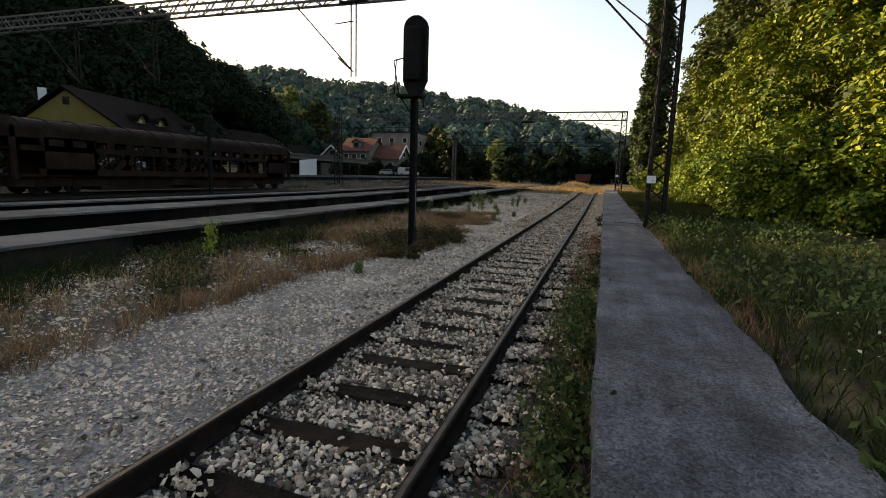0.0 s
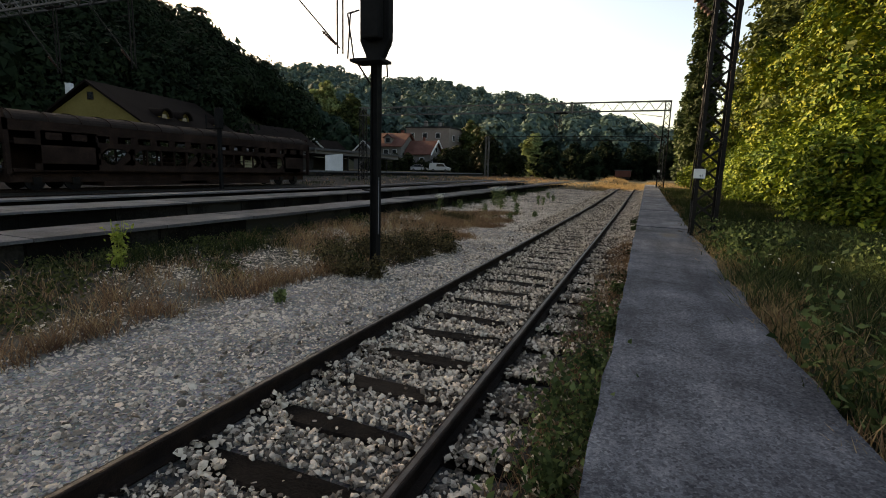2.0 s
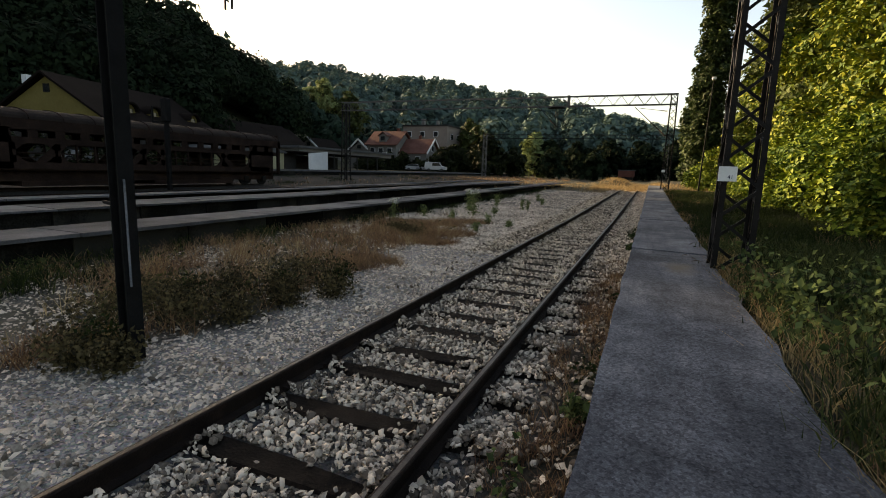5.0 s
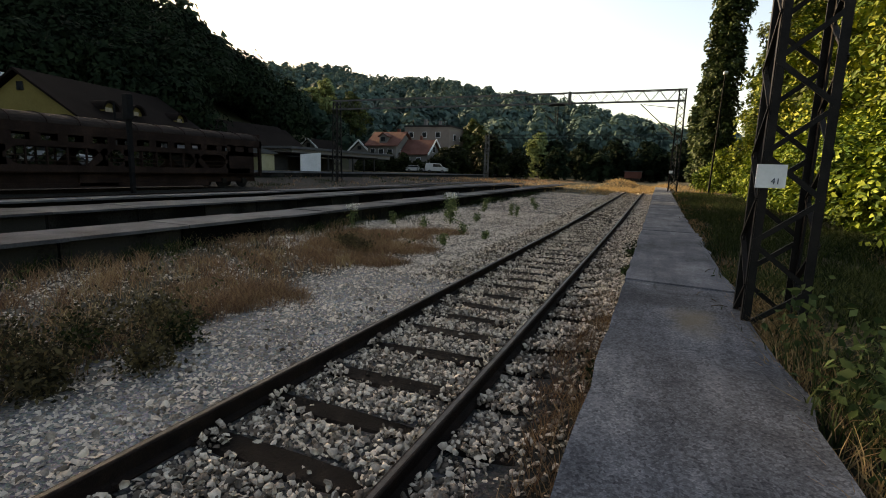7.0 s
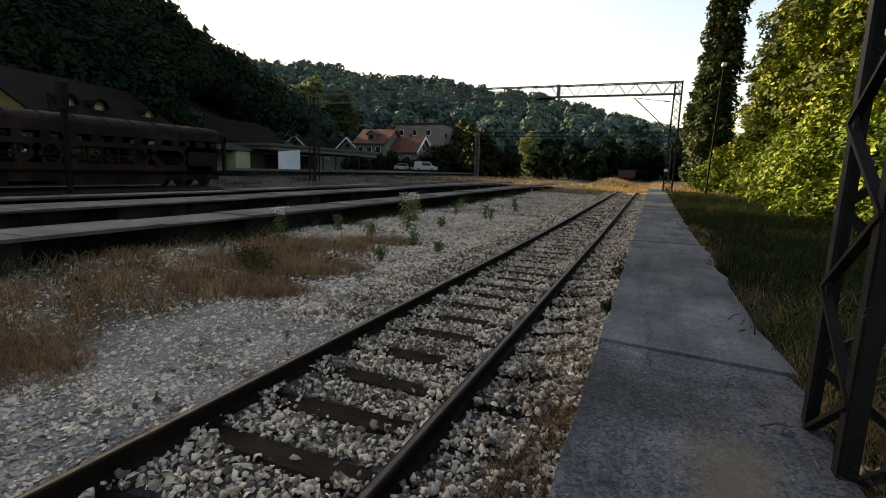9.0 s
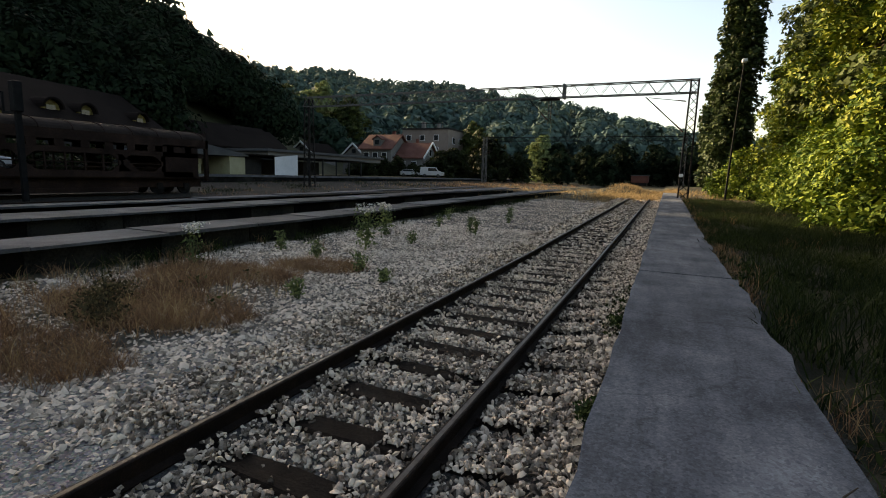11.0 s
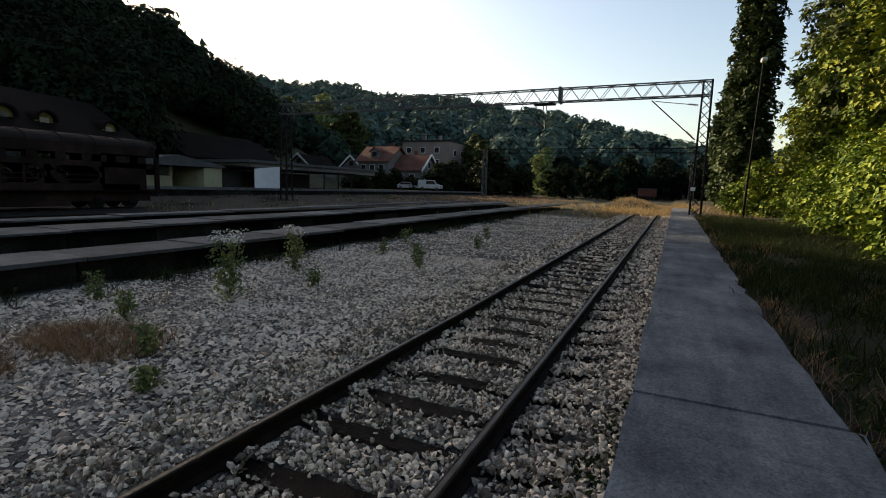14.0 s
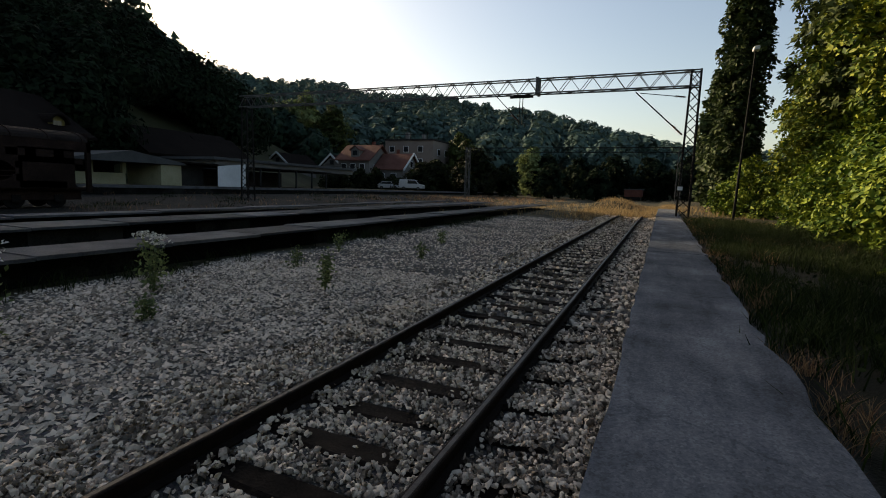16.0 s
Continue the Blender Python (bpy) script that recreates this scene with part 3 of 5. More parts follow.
woods("crest_woodland", 230, 28, 64, 104, 134, 3.0, 9.5, 28, .72, "trees along the near hill's crest, backlit shade in their dark green")
# Mostly out of view: added so that the flank shades the track.
woods("side_woodland", 420, 64, 112, 66, 134, 3.4, 9.5, 13, 1.15, "dark woodland on the near hill's flank, mostly unseen shadow caster")
# These two woods carry the air's haze in their leaf colour.
woods("middle_woodland", 420, 28, 66, 112, 195, 3.8, 9.0, 11, 1.5, "dark green woodland behind the houses, haze tinted into its colour", "leafhaze")
woods("far_woodland", 1500, -28, 58, 185, 500, 5.5, 13, 4.6, 2.3, "woodland covering the far ridge, distance haze put into its blue-green", "farleaf")

# ---- path platform ----
PZ = .38


def path_z(y):
    return PZ + float(rise(y))


pave = thing("pavement", (.65, 20, 0), "worn grey concrete platform path with cracked slabs", "pavement", kind="structure")
cuts = [-8.0, 16.4, 22.9, 27.25, 34.2, 42.0, 50.5, 58.0, 66.0]
r2 = random.Random(4)
for k in range(len(cuts) - 1):
    y0, y1 = cuts[k] + .008, cuts[k + 1] - .008
    s = Shape()
    m = max(9, int((y1 - y0) / .45))
    L = [(.03 + r2.uniform(-.018, .018), y0 + (y1 - y0) * q / m) for q in range(m + 1)]
    R = [(1.27 - .06 * min(1, max(0, (y0 - 20) / 2)) + r2.uniform(-.05, .04), y0 + (y1 - y0) * q / m) for q in range(m + 1)]
    if k == 0:
        R[-1] = (R[-1][0], R[-1][1] - .16)
    if k == 1:
        R[0] = (R[0][0], R[0][1] - .16)
    dz = r2.uniform(-.016, .016)
    n = len(L)
    for lst in (L, R):
        s.v += [(x, y, path_z(y) + dz) for x, y in lst] + [(x, y, path_z(y) - .35) for x, y in lst]
    for q in range(m):
        s.f += [(q, 2 * n + q, 2 * n + q + 1, q + 1), (q, q + 1, n + q + 1, n + q), (2 * n + q, 3 * n + q, 3 * n + q + 1, 2 * n + q + 1)]
    s.f += [(0, n, 3 * n, 2 * n), (m, 2 * n + m, 3 * n + m, n + m)]
    part("slab", s, "concrete" if k else "rough_concrete", pave)

# ---- track ----
RAIL_L, RAIL_R = -2.41, -.91
track = thing("railway_track", ((RAIL_L + RAIL_R) / 2, 20, -.15), "old railway track with rusty rails on wooden sleepers", "railway track")
prof = [(-.0625, -.15), (.0625, -.15), (.0625, -.138), (.012, -.118), (.009, -.045), (.034, -.034), (.035, -.008), (.026, 0), (-.026, 0), (-.035, -.008), (-.034, -.034), (-.009, -.045), (-.012, -.118), (-.0625, -.138)]
ys = [-8, 26, 34, 43, 52, 60]
for rx in (RAIL_L, RAIL_R):
    s = Shape()
    t = Shape()
    n = len(prof)
    for y in ys:
        s.v += [(rx + px, y, pz + float(rise(y))) for px, pz in prof]
    for k in range(len(ys) - 1):
        for q in range(n):
            s.f.append((k * n + q, k * n + (q + 1) % n, (k + 1) * n + (q + 1) % n, (k + 1) * n + q))
    s.f.append(tuple(range(n)))
    rail = part("rail", s, "rust", track)
    for k in range(len(ys) - 1):
        t.poly([(rx - .016, ys[k], .002 + rise(ys[k])), (rx + .016, ys[k], .002 + rise(ys[k])), (rx + .016, ys[k + 1], .002 + rise(ys[k + 1])), (rx - .016, ys[k + 1], .002 + rise(ys[k + 1]))])
    part("running_surface", t, "railtop", rail, "dull worn rail top")

sleeper_y = [-3.3, -2.62, -1.95, -1.26, -.58, .1, .77, 1.45, 2.14, 2.85, 3.56, 4.3, 4.9, 5.55, 6.25, 6.95, 7.7, 8.38, 9.14, 9.86, 10.6, 11.2, 11.95, 12.6, 13.3, 14.05, 14.75, 15.38, 16.01, 16.65, 17.33, 17.95, 18.6, 19.25, 19.88, 20.49, 21.11, 21.7, 22.42, 23.05, 23.7, 24.45, 25.05, 25.62, 26.25, 26.95, 27.6, 28.3]
while sleeper_y[-1] < 58:
    sleeper_y.append(sleeper_y[-1] + .65 + r2.uniform(-.06, .06))
sleeper_meshes = []
for v in range(5):
    s = Shape()
    xs = [-2.96, -2.3, -1.66, -1.0, -.36]
    w = [.115 + r2.uniform(-.02, .02) for _ in xs]
    for q, x in enumerate(xs):
        c = r2.uniform(-.02, .02)
        zt = -.145 + r2.uniform(-.018, .004)
        s.v += [(x + 1.66, c - w[q], -.3), (x + 1.66, c + w[q], -.3), (x + 1.66, c + w[q], zt - .025), (x + 1.66, c + w[q] - .025, zt), (x + 1.66, c, zt - r2.uniform(0, .012)), (x + 1.66, c - w[q] + .025, zt), (x + 1.66, c - w[q], zt - .025)]
    for q in range(4):
        for k in range(7):
            s.f.append((q * 7 + k, q * 7 + (k + 1) % 7, q * 7 + 7 + (k + 1) % 7, q * 7 + 7 + k))
    s.f += [tuple(range(7)), tuple(range(28, 35))]
    sleeper_meshes.append(s.mesh("sleeper", M["sleeper"]))
plate = Shape().box(-.09, -.15, -.15, .09, .15, -.138)
for px in (-.075, .075):
    for py in (-.1, .1):
        plate.cyl((px, py, -.14), (px, py, -.11), .018, n=6)
plate = plate.mesh("base_plate", M["rust"])
for k, y in enumerate(sleeper_y):
    o = new("sleeper", sleeper_meshes[k % 5])
    o.parent = track
    o.matrix_basis = Matrix.Translation(-track.location) @ pose(-1.66, y, float(rise(y)), 0, 0, r2.uniform(-2.5, 2.5))
    if y < 34:
        for rx in (RAIL_L, RAIL_R):
            c = new("base_plate", plate)
            c.parent = track
            c.matrix_basis = Matrix.Translation(-track.location) @ pose(rx, y, float(rise(y)) + .003)

# ---- old platforms on the far side ----
for nm, x0, x1, h in (("low_platform", -10.1, -8.75, .38), ("low_platform", -15.4, -13.55, .38), ("low_platform", -19.2, -18.1, .34)):
    e = thing(nm, (x1, 30, 0), "low narrow concrete platform, stained side walls with shade in their colour", "platform", "old platforms", "structure")
    y = -14.0
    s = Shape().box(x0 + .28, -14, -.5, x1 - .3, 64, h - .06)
    part("wall", s, "wallshade", e)
    while y < 64:
        ln = 2.4 if x1 > -16 else 5.0
        q = float(rise(y + 1)) * .8
        d = r2.uniform(-.045, .045)
        part("edge_slab", Shape().box(x0 + d, y + .008, h - .06 + q, x1 + d, y + ln - .008, h + q + r2.uniform(-.012, .012)), "slab", e)
        if x1 > -16 and -6 < y < 50:
            part("wall_panel", Shape().box(x1 - .34, y + .03, -.4, x1 - .26 + r2.uniform(-.015, .012), y + ln - .03, h - .1), "wallshade", e)
        y += ln

# rails of the tracks beyond
for c in (-11.8, -17.0, -23.0, -28.6):
    e = thing("far_track", (c, 30, -.1), "rusty railway rails of a far track", "railway track", "far tracks")
    for rx in (c - .75, c + .75):
        part("rail", Shape().box(rx - .035, -20, -.12, rx + .035, 70, .03 if c > -20 else .1), "rust", e)

# ---- terrace behind the tracks ----
ter = Shape()
ter.prism([(-37, -1), (-36, -1), (-36, 1.12), (-36.35, 1.18), (-90, 1.3), (-90, -1)], "y", -40, 300)
tagged(part("terrace", ter, "grassfar"), "raised grassy station yard behind a dark retaining edge", "terrace", kind="structure")
tw = thing("retaining_wall", (-36, 40, 1), "stained concrete retaining wall with coping, shade in its dark colour", "wall", kind="structure")
# Takes the same wall colour, with shade already in it.
part("wall", Shape().box(-36, -40, -.3, -35.8, 300, 1.0), "wallshade", tw)
part("coping", Shape().box(-36.3, -40, 1.0, -35.7, 300, 1.2), "slab", tw)


# ---- lattice masts and gantries ----
def lattice(shape, p0, p1, w0, w1, d0, d1, n, leg=.07, br=.035, cross=True, angle=False):
    """Four legs from the base middle p0 to the top middle p1, with braces on all faces."""
    p0, p1 = Vector(p0), Vector(p1)

    def corner(t, a, b):
        c = p0.lerp(p1, t)
        return c + Vector((a * (w0 + (w1 - w0) * t) / 2, b * (d0 + (d1 - d0) * t) / 2, 0))
    cs = ((-1, -1), (1, -1), (1, 1), (-1, 1))
    for a, b in cs:
        if angle:   # rolled angle steel, open towards the middle
            u, v = Vector((-a * leg / 2, 0, 0)), Vector((0, -b * leg / 2, 0))
            shape["leg"].append(Shape().beam(corner(0, a, b) + u, corner(1, a, b) + u, .016, leg, (1, 0, 0)).beam(corner(0, a, b) + v, corner(1, a, b) + v, leg, .02, (1, 0, 0)))
        else:
            shape["leg"].append(Shape().beam(corner(0, a, b), corner(1, a, b), leg, leg, (0, 1, 0)))
    for k in range(n):
        t0, t1 = k / n, (k + 1) / n
        for q in range(4):
            c, d = cs[q], cs[(q + 1) % 4]
            if k % 2:
                c, d = d, c
            shape["brace"].append(Shape().beam(corner(t0, *c), corner(t1, *d), br, br * .5, (0, 1, 0)))
            if cross:
                shape["brace"].append(Shape().beam(corner(t0, *d), corner(t1, *c), br, br * .5, (0, 1, 0)))


def truss(e, x0, x1, y, z0, z1, mat, n, depth=.5):
    """A horizontal four-chord truss beam along x."""
    for yy in (y - depth / 2, y + depth / 2):
        for z in (z0, z1):
            part("chord", Shape().beam((x0, yy, z), (x1, yy, z), .07, .07), mat, e)
    br = Shape()
    for k in range(n):
        a, b = x0 + (x1 - x0) * k / n, x0 + (x1 - x0) * (k + 1) / n
        m_ = (a + b) / 2
        for yy in (y - depth / 2, y + depth / 2):
            br.beam((a, yy, z0), (m_, yy, z1), .04, .03).beam((m_, yy, z1), (b, yy, z0), .04, .03)
        br.beam((a, y - depth / 2, z0), (b, y + depth / 2, z0), .03).beam((a, y - depth / 2, z1), (b, y + depth / 2, z1), .03)
        br.beam((a, y - depth / 2, z0), (a, y + depth / 2, z0), .03)
    part("bracing", br, mat, e)


def insulator(p, q, r=.05, n=6):
    s = Shape()
    p, q = Vector(p), Vector(q)
    for k in range(n):
        a, b = p.lerp(q, k / n), p.lerp(q, (k + .55) / n)
        s.cyl(a, b, r, r * .5, 8)
    s.cyl(p, q, r * .4, n=6)
    return s


def drop(e, x, y, ztop, zbot, side=-1):
    """Hanging tubes below a gantry, with a stay to one side."""
    part("hanger", Shape().cyl((x - .09, y, zbot), (x - .09, y, ztop), .025), "darksteel", e)
    part("hanger", Shape().cyl((x + .09, y, zbot), (x + .09, y, ztop), .025), "darksteel", e)
    part("crosspiece", Shape().beam((x - .5, y, ztop), (x + .5, y, ztop), .12, .06), "darksteel", e)
    part("stay", Shape().cyl((x, y, zbot + .15), (x + side * 2.1, y, zbot + 2.3), .022), "darksteel", e)
    part("insulator", insulator((x + side * .15, y, zbot + .28), (x + side * .6, y, zbot + .66)), "ceramic", e)
    part("arm", Shape().cyl((x, y, zbot + 1.75), (x + side * .7, y, zbot + 1.7), .02), "darksteel", e)


g1 = thing("catenary_gantry", (1.42, 15.2, .3), "dark lattice mast of angle steel carrying a long gantry beam", "gantry", "gantries")
sh = {"leg": [], "brace": []}
lattice(sh, (1.41, 15.27, .3), (1.45, 15.27, 8.0), .5, .48, .56, .5, 19, .066, .045, False, True)
for s in sh["leg"]:
    part("leg", s, "darksteel", g1)
for s in sh["brace"]:
    part("brace", s, "darksteel", g1)
truss(g1, 1.5, -30.5, 15.3, 7.18, 7.62, "greysteel", 38, .5)
for dx in (-8.15, -16.5, -20.5):
    drop(g1, dx, 15.3, 7.15, 4.8)
part("cantilever", Shape().cyl((1.15, 14.95, 4.95), (-.75, 14.9, 6.95), .028), "darksteel", g1)
part("stay", Shape().cyl((1.15, 14.95, 5.5), (-.45, 14.9, 6.8), .02), "darksteel", g1)
part("insulator", insulator((1.1, 14.92, 4.98), (.7, 14.92, 5.42), .08), "ceramic", g1)
part("insulator", insulator((1.15, 14.95, 5.55), (.8, 14.95, 5.85), .06), "ceramic", g1)
sh = {"leg": [], "brace": []}
lattice(sh, (-30.2, 15.3, 0), (-30.2, 15.3, 7.6), .7, .5, .7, .5, 10, .09, .045)
for s in sh["leg"]:
    part("leg", s, "darksteel", g1)
for s in sh["brace"]:
    part("brace", s, "darksteel", g1)

plate41 = thing("mast_number_plate", (1.2, 14.74, 1.7), "small white enamel plate with dark mast number", "sign")
pm = pose(1.2, 14.735, 1.72, 0, 0, 8)
part("plate", Shape().box(-.115, -.006, -.1, .115, .006, .1, pm), "white", plate41)
fc = bpy.data.curves.new("number", "FONT")
fc.body, fc.size, fc.align_x, fc.align_y, fc.extrude = "41", .075, "CENTER", "CENTER", .001
num = new("number", fc)
num.data.materials.append(M["ink"])
num.parent = plate41
num.matrix_basis = Matrix.Translation(-plate41.location) @ pm @ pose(.035, -.009, -.045, 90, 0, 0)

g2 = thing("catenary_gantry", (1.3, 52, .6), "grey lattice gantry spanning all the tracks", "gantry", "gantries")
sh = {"leg": [], "brace": []}
lattice(sh, (1.3, 52, .5), (1.38, 52, 8.25), .6, .45, .6, .45, 14, .09, .045, False)
sh2 = {"leg": [], "brace": []}
lattice(sh2, (-29.8, 52.3, 0), (-29.8, 52.3, 8.1), .7, .5, .7, .5, 14, .09, .045, False)
for key in sh2:
    for s in sh2[key]:
        part(key, s, "darksteel", g2)
for s in sh["leg"]:
    part("leg", s, "darksteel", g2)
for s in sh["brace"]:
    part("brace", s, "darksteel", g2)
truss(g2, 1.6, -30, 52, 7.4, 8.2, "greysteel", 26, .55)
part("number_plate", Shape().box(.95, 51.64, 2.0, 1.2, 51.66, 2.2), "white", g2)
part("joint_frame", Shape().box(-7.0, 51.65, 7.3, -6.85, 52.35, 8.3), "greysteel", g2)
drop(g2, -7.9, 52, 7.35, 5.6)
part("crosspiece", Shape().box(-8.6, 51.92, 7.2, -7.2, 52.08, 7.31), "darksteel", g2)
part("cantilever", Shape().cyl((.95, 51.8, 4.9), (-1.5, 51.8, 7.2), .035), "darksteel", g2)
part("stay", Shape().cyl((.95, 51.8, 6.85), (-1.3, 51.8, 7.15), .02), "darksteel", g2)
part("insulator", insulator((.9, 51.8, 4.95), (.45, 51.8, 5.4), .08), "ceramic", g2)
part("insulator", insulator((.95, 51.8, 6.85), (.45, 51.8, 6.92), .07), "ceramic", g2)

g3 = thing("catenary_gantry", (2.2, 105, .4), "distant grey lattice gantry over the tracks", "gantry", "gantries")
for x in (2.3, -31.5):
    sh = {"leg": [], "brace": []}
    lattice(sh, (x, 105, .3), (x, 105, 9), .7, .6, .7, .6, 8, .1, .06, False)
    for s in sh["leg"]:
        part("leg", s, "greysteel", g3)
    for s in sh["brace"]:
        part("brace", s, "greysteel", g3)
truss(g3, 2.6, -31.8, 105, 8.2, 8.9, "darksteel", 20, .6)

# ---- signal post ----
sig = thing("railway_signal", (-3.805, 9.75, 0), "black railway light signal on a dark steel post", "signal")
sx, sy = -3.805, 9.75
part("post", Shape().prism([(sx - .06, sy - .07), (sx - .05, sy - .07), (sx - .05, sy - .01), (sx + .05, sy - .01), (sx + .05, sy - .07), (sx + .06, sy - .07), (sx + .06, sy + .07), (sx + .05, sy + .07), (sx + .05, sy + .01), (sx - .05, sy + .01), (sx - .05, sy + .07), (sx - .06, sy + .07)], "z", -.1, 3.36), "black", sig)
ov = [(sx + .02 + .255 * math.cos(math.pi * k / 14), 4.53 + .255 * math.sin(math.pi * k / 14)) for k in range(15)]
ov += [(sx - .235, 3.53), (sx - .13, 3.31), (sx - .1, 3.25), (sx + .14, 3.25), (sx + .17, 3.31), (sx + .275, 3.53)]
part("backplate", Shape().prism(ov, "y", sy - .1, sy + .03), "black", sig, "long rounded black signal backplate", bevel=.02)
part("lamp_case", Shape().box(sx - .14, sy - .26, 3.53, sx + .18, sy - .1, 4.53), "black", sig, bevel=.03)
for k in range(4):
    part("lamp_hood", Shape().cyl((sx + .02, sy + .03, 3.59 + k * .29), (sx + .02, sy + .25, 3.57 + k * .29), .11, .12, 14), "black", sig)
part("bracket", Shape().beam((sx - .3, sy - .1, 3.23), (sx + .22, sy - .1, 3.23), .36, .045), "black", sig)
for a in (-.3, -.05):
    part("rung_rail", Shape().cyl((sx - .24 + a * .3, sy - .22 + a * .2, 3.25), (sx - .38 - a * .2, sy - .22, 3.91), .012, n=6).cyl((sx - .38 - a * .2, sy - .22, 3.91), (sx - .2, sy - .16, 3.96), .012, n=6), "black", sig)
part("strut", Shape().cyl((sx - .28, sy - .1, 3.23), (sx - .05, sy, 2.86), .015, n=6), "black", sig)
part("strut", Shape().cyl((sx + .18, sy, 3.21), (sx + .2, sy, 3.01), .012, n=6), "black", sig)
# Pale rod added in place of light along the post's edge.
part("conduit", Shape().cyl((sx + .075, sy - .03, .6), (sx + .075, sy - .03, 1.5), .009, n=6), "concrete", sig, "thin pale rod for the post's lit edge")
part("step_peg", Shape().cyl((sx - .08, sy, 1.28), (sx - .24, sy, 1.3), .015, n=6), "black", sig)

# dark post by the wagons
cp = thing("signal_post", (-25.8, 27.9, 0), "dark steel signal post beside the wagons", "signal")
part("post", Shape().box(-25.9, 27.8, -.2, -25.7, 28.0, 4.5), "black", cp)
part("head", Shape().box(-26.0, 27.7, 3.9, -25.55, 28.05, 5.2), "black", cp, bevel=.05)
part("bracket", Shape().beam((-26.9, 27.9, 3.9), (-25.6, 27.9, 3.9), .15, .1).beam((-26.9, 27.9, 3.9), (-26.9, 27.9, 4.8), .08), "black", cp)


# ---- wagons ----
def wagon(y0, y1, label):
    e = thing("car_transport_wagon", (-28.4, (y0 + y1) / 2, .3), label, "railway wagon", "wagons")
    xr, xl = -27.0, -29.8
    L = y1 - y0
    # roof, arched
    rp = []
    for k in range(13):
        a = math.pi * k / 12
        rp.append(((xl + xr) / 2 + 1.42 * math.cos(a), 3.42 + .55 * math.sin(a)))
    part("roof", Shape().prism(rp, "y", y0 + .15, y1 - .15), "wagonroof", e)
    for k in range(15):
        ribs = Shape()
        yy = y0 + .4 + (L - .8) * k / 14
        for q in range(12):
            a, b = math.pi * q / 12, math.pi * (q + 1) / 12
            ribs.beam(((xl + xr) / 2 + 1.44 * math.cos(a), yy, 3.42 + .57 * math.sin(a)), ((xl + xr) / 2 + 1.44 * math.cos(b), yy, 3.42 + .57 * math.sin(b)), .05, .04, (0, 1, 0))
        part("roof_rib", ribs, "wagon", e)
    for x in (xr, xl):
        d = .06 if x == xr else -.06
        def wall(ya, za, yb, zb, t=1.0):
            return Shape().box(min(x, x - d * t), ya, za, max(x, x - d * t), yb, zb)
        part("side_panel", wall(y0, 2.92, y1, 3.45), "wagon", e)
        part("deck_beam", wall(y0 + .4, 2.3, y1 - .4, 2.58, 1.4), "wagon", e)
        part("sill", wall(y0 + 1.2, 1.08, y1 - 1.2, 1.42, 1.6), "wagon", e)
        for ya, yb in ((y0 + 1.5, y0 + 4.2), (y1 - 3.2, y1 - .8)):
            part("end_panel", wall(ya, 1.1, yb, 3.0, .8), "wagon", e)
        n = 16
        for k in range(n + 1):
            yy = y0 + 1.5 + (L - 3) * k / n
            part("window_post", wall(yy - .22, 2.56, yy + .22, 2.94, .9), "wagon", e)
        bays = [0, .13, .44, .52, .83, 1]
        span = L - 7.4
        for k, f in enumerate(bays):
            yy = y0 + 4.2 + span * f
            part("post", wall(yy - .13, 1.4, yy + .13, 2.32, 1.2), "wagon", e)
            for sg in (-1, 1):
                if not 0 <= k + sg < len(bays):
                    continue
                w = min(.5, span * abs(bays[k + sg] - f) * .32)
                for za, zb in ((1.42, 1.72), (2.3, 2.0)):
                    part("corner_plate", Shape().prism([(yy, za), (yy + sg * (w + .13), za), (yy + sg * (w * .6 + .13), za + (zb - za) * .25), (yy + sg * .17, zb), (yy, zb)], "x", min(x, x - d * .8), max(x, x - d * .8)), "wagon", e)
        for f, sg in ((.13, -1), (.44, -1), (.83, 1)):
            yy = y0 + 4.2 + span * f
            part("gusset", Shape().prism([(yy, 1.42), (yy + sg * 1.25, 1.42), (yy + sg * 1.0, 1.42), (yy + sg * .1, 2.3), (yy, 2.3)], "x", min(x, x - d * .7), max(x, x - d * .7)), "wagon", e)
        for a, b in ((.13, .44), (.52, .83)):
            for q in range(1, 5):
                yy = y0 + 4.2 + span * (a + (b - a) * q / 5)
                part("rail_post", wall(yy - .03, 1.4, yy + .03, 2.32, 2.2), "wagon", e)
        rl = Shape()
        for z in (1.62, 1.85):
            rl.beam((x - d, y0 + 4, z), (x - d, y1 - 3, z), .04)
        part("guard_rail", rl, "wagon", e)
    part("upper_deck", Shape().box(xl + .08, y0 + .4, 2.36, xr - .08, y1 - .4, 2.46), "wagon", e)
    part("floor", Shape().box(xl + .08, y0 + .3, 1.02, xr - .08, y1 - .3, 1.14), "wagon", e)
    for yy in (y0 + .1, y1 - .1):
        for x in (xl + .1, xr - .1):
            part("corner_post", Shape().box(x - .1, yy - .1, .9, x + .1, yy + .1, 3.45), "wagon", e)
        part("end_wall", Shape().box(xl + .1, yy - .04, 2.95, xr - .1, yy + .04, 3.9), "wagon", e)
        for x in (-29.1, -27.7):
            part("buffer", Shape().cyl((x, yy, 1.05), (x, yy + (.5 if yy > (y0 + y1) / 2 else -.5), 1.05), .1, .2, 12), "darksteel", e)
    part("underframe", Shape().box(xl + .45, y0 + .3, .5, xr - .45, y1 - .3, 1.03), "wagon", e)
    # Made-up low box: fills the gap under the wagon where only darkness shows.
    part("gap_darkener", Shape().box(xl + .3, y0 + 4.6, .27, xr - .3, y1 - 4.6, .5), "wagon", e)
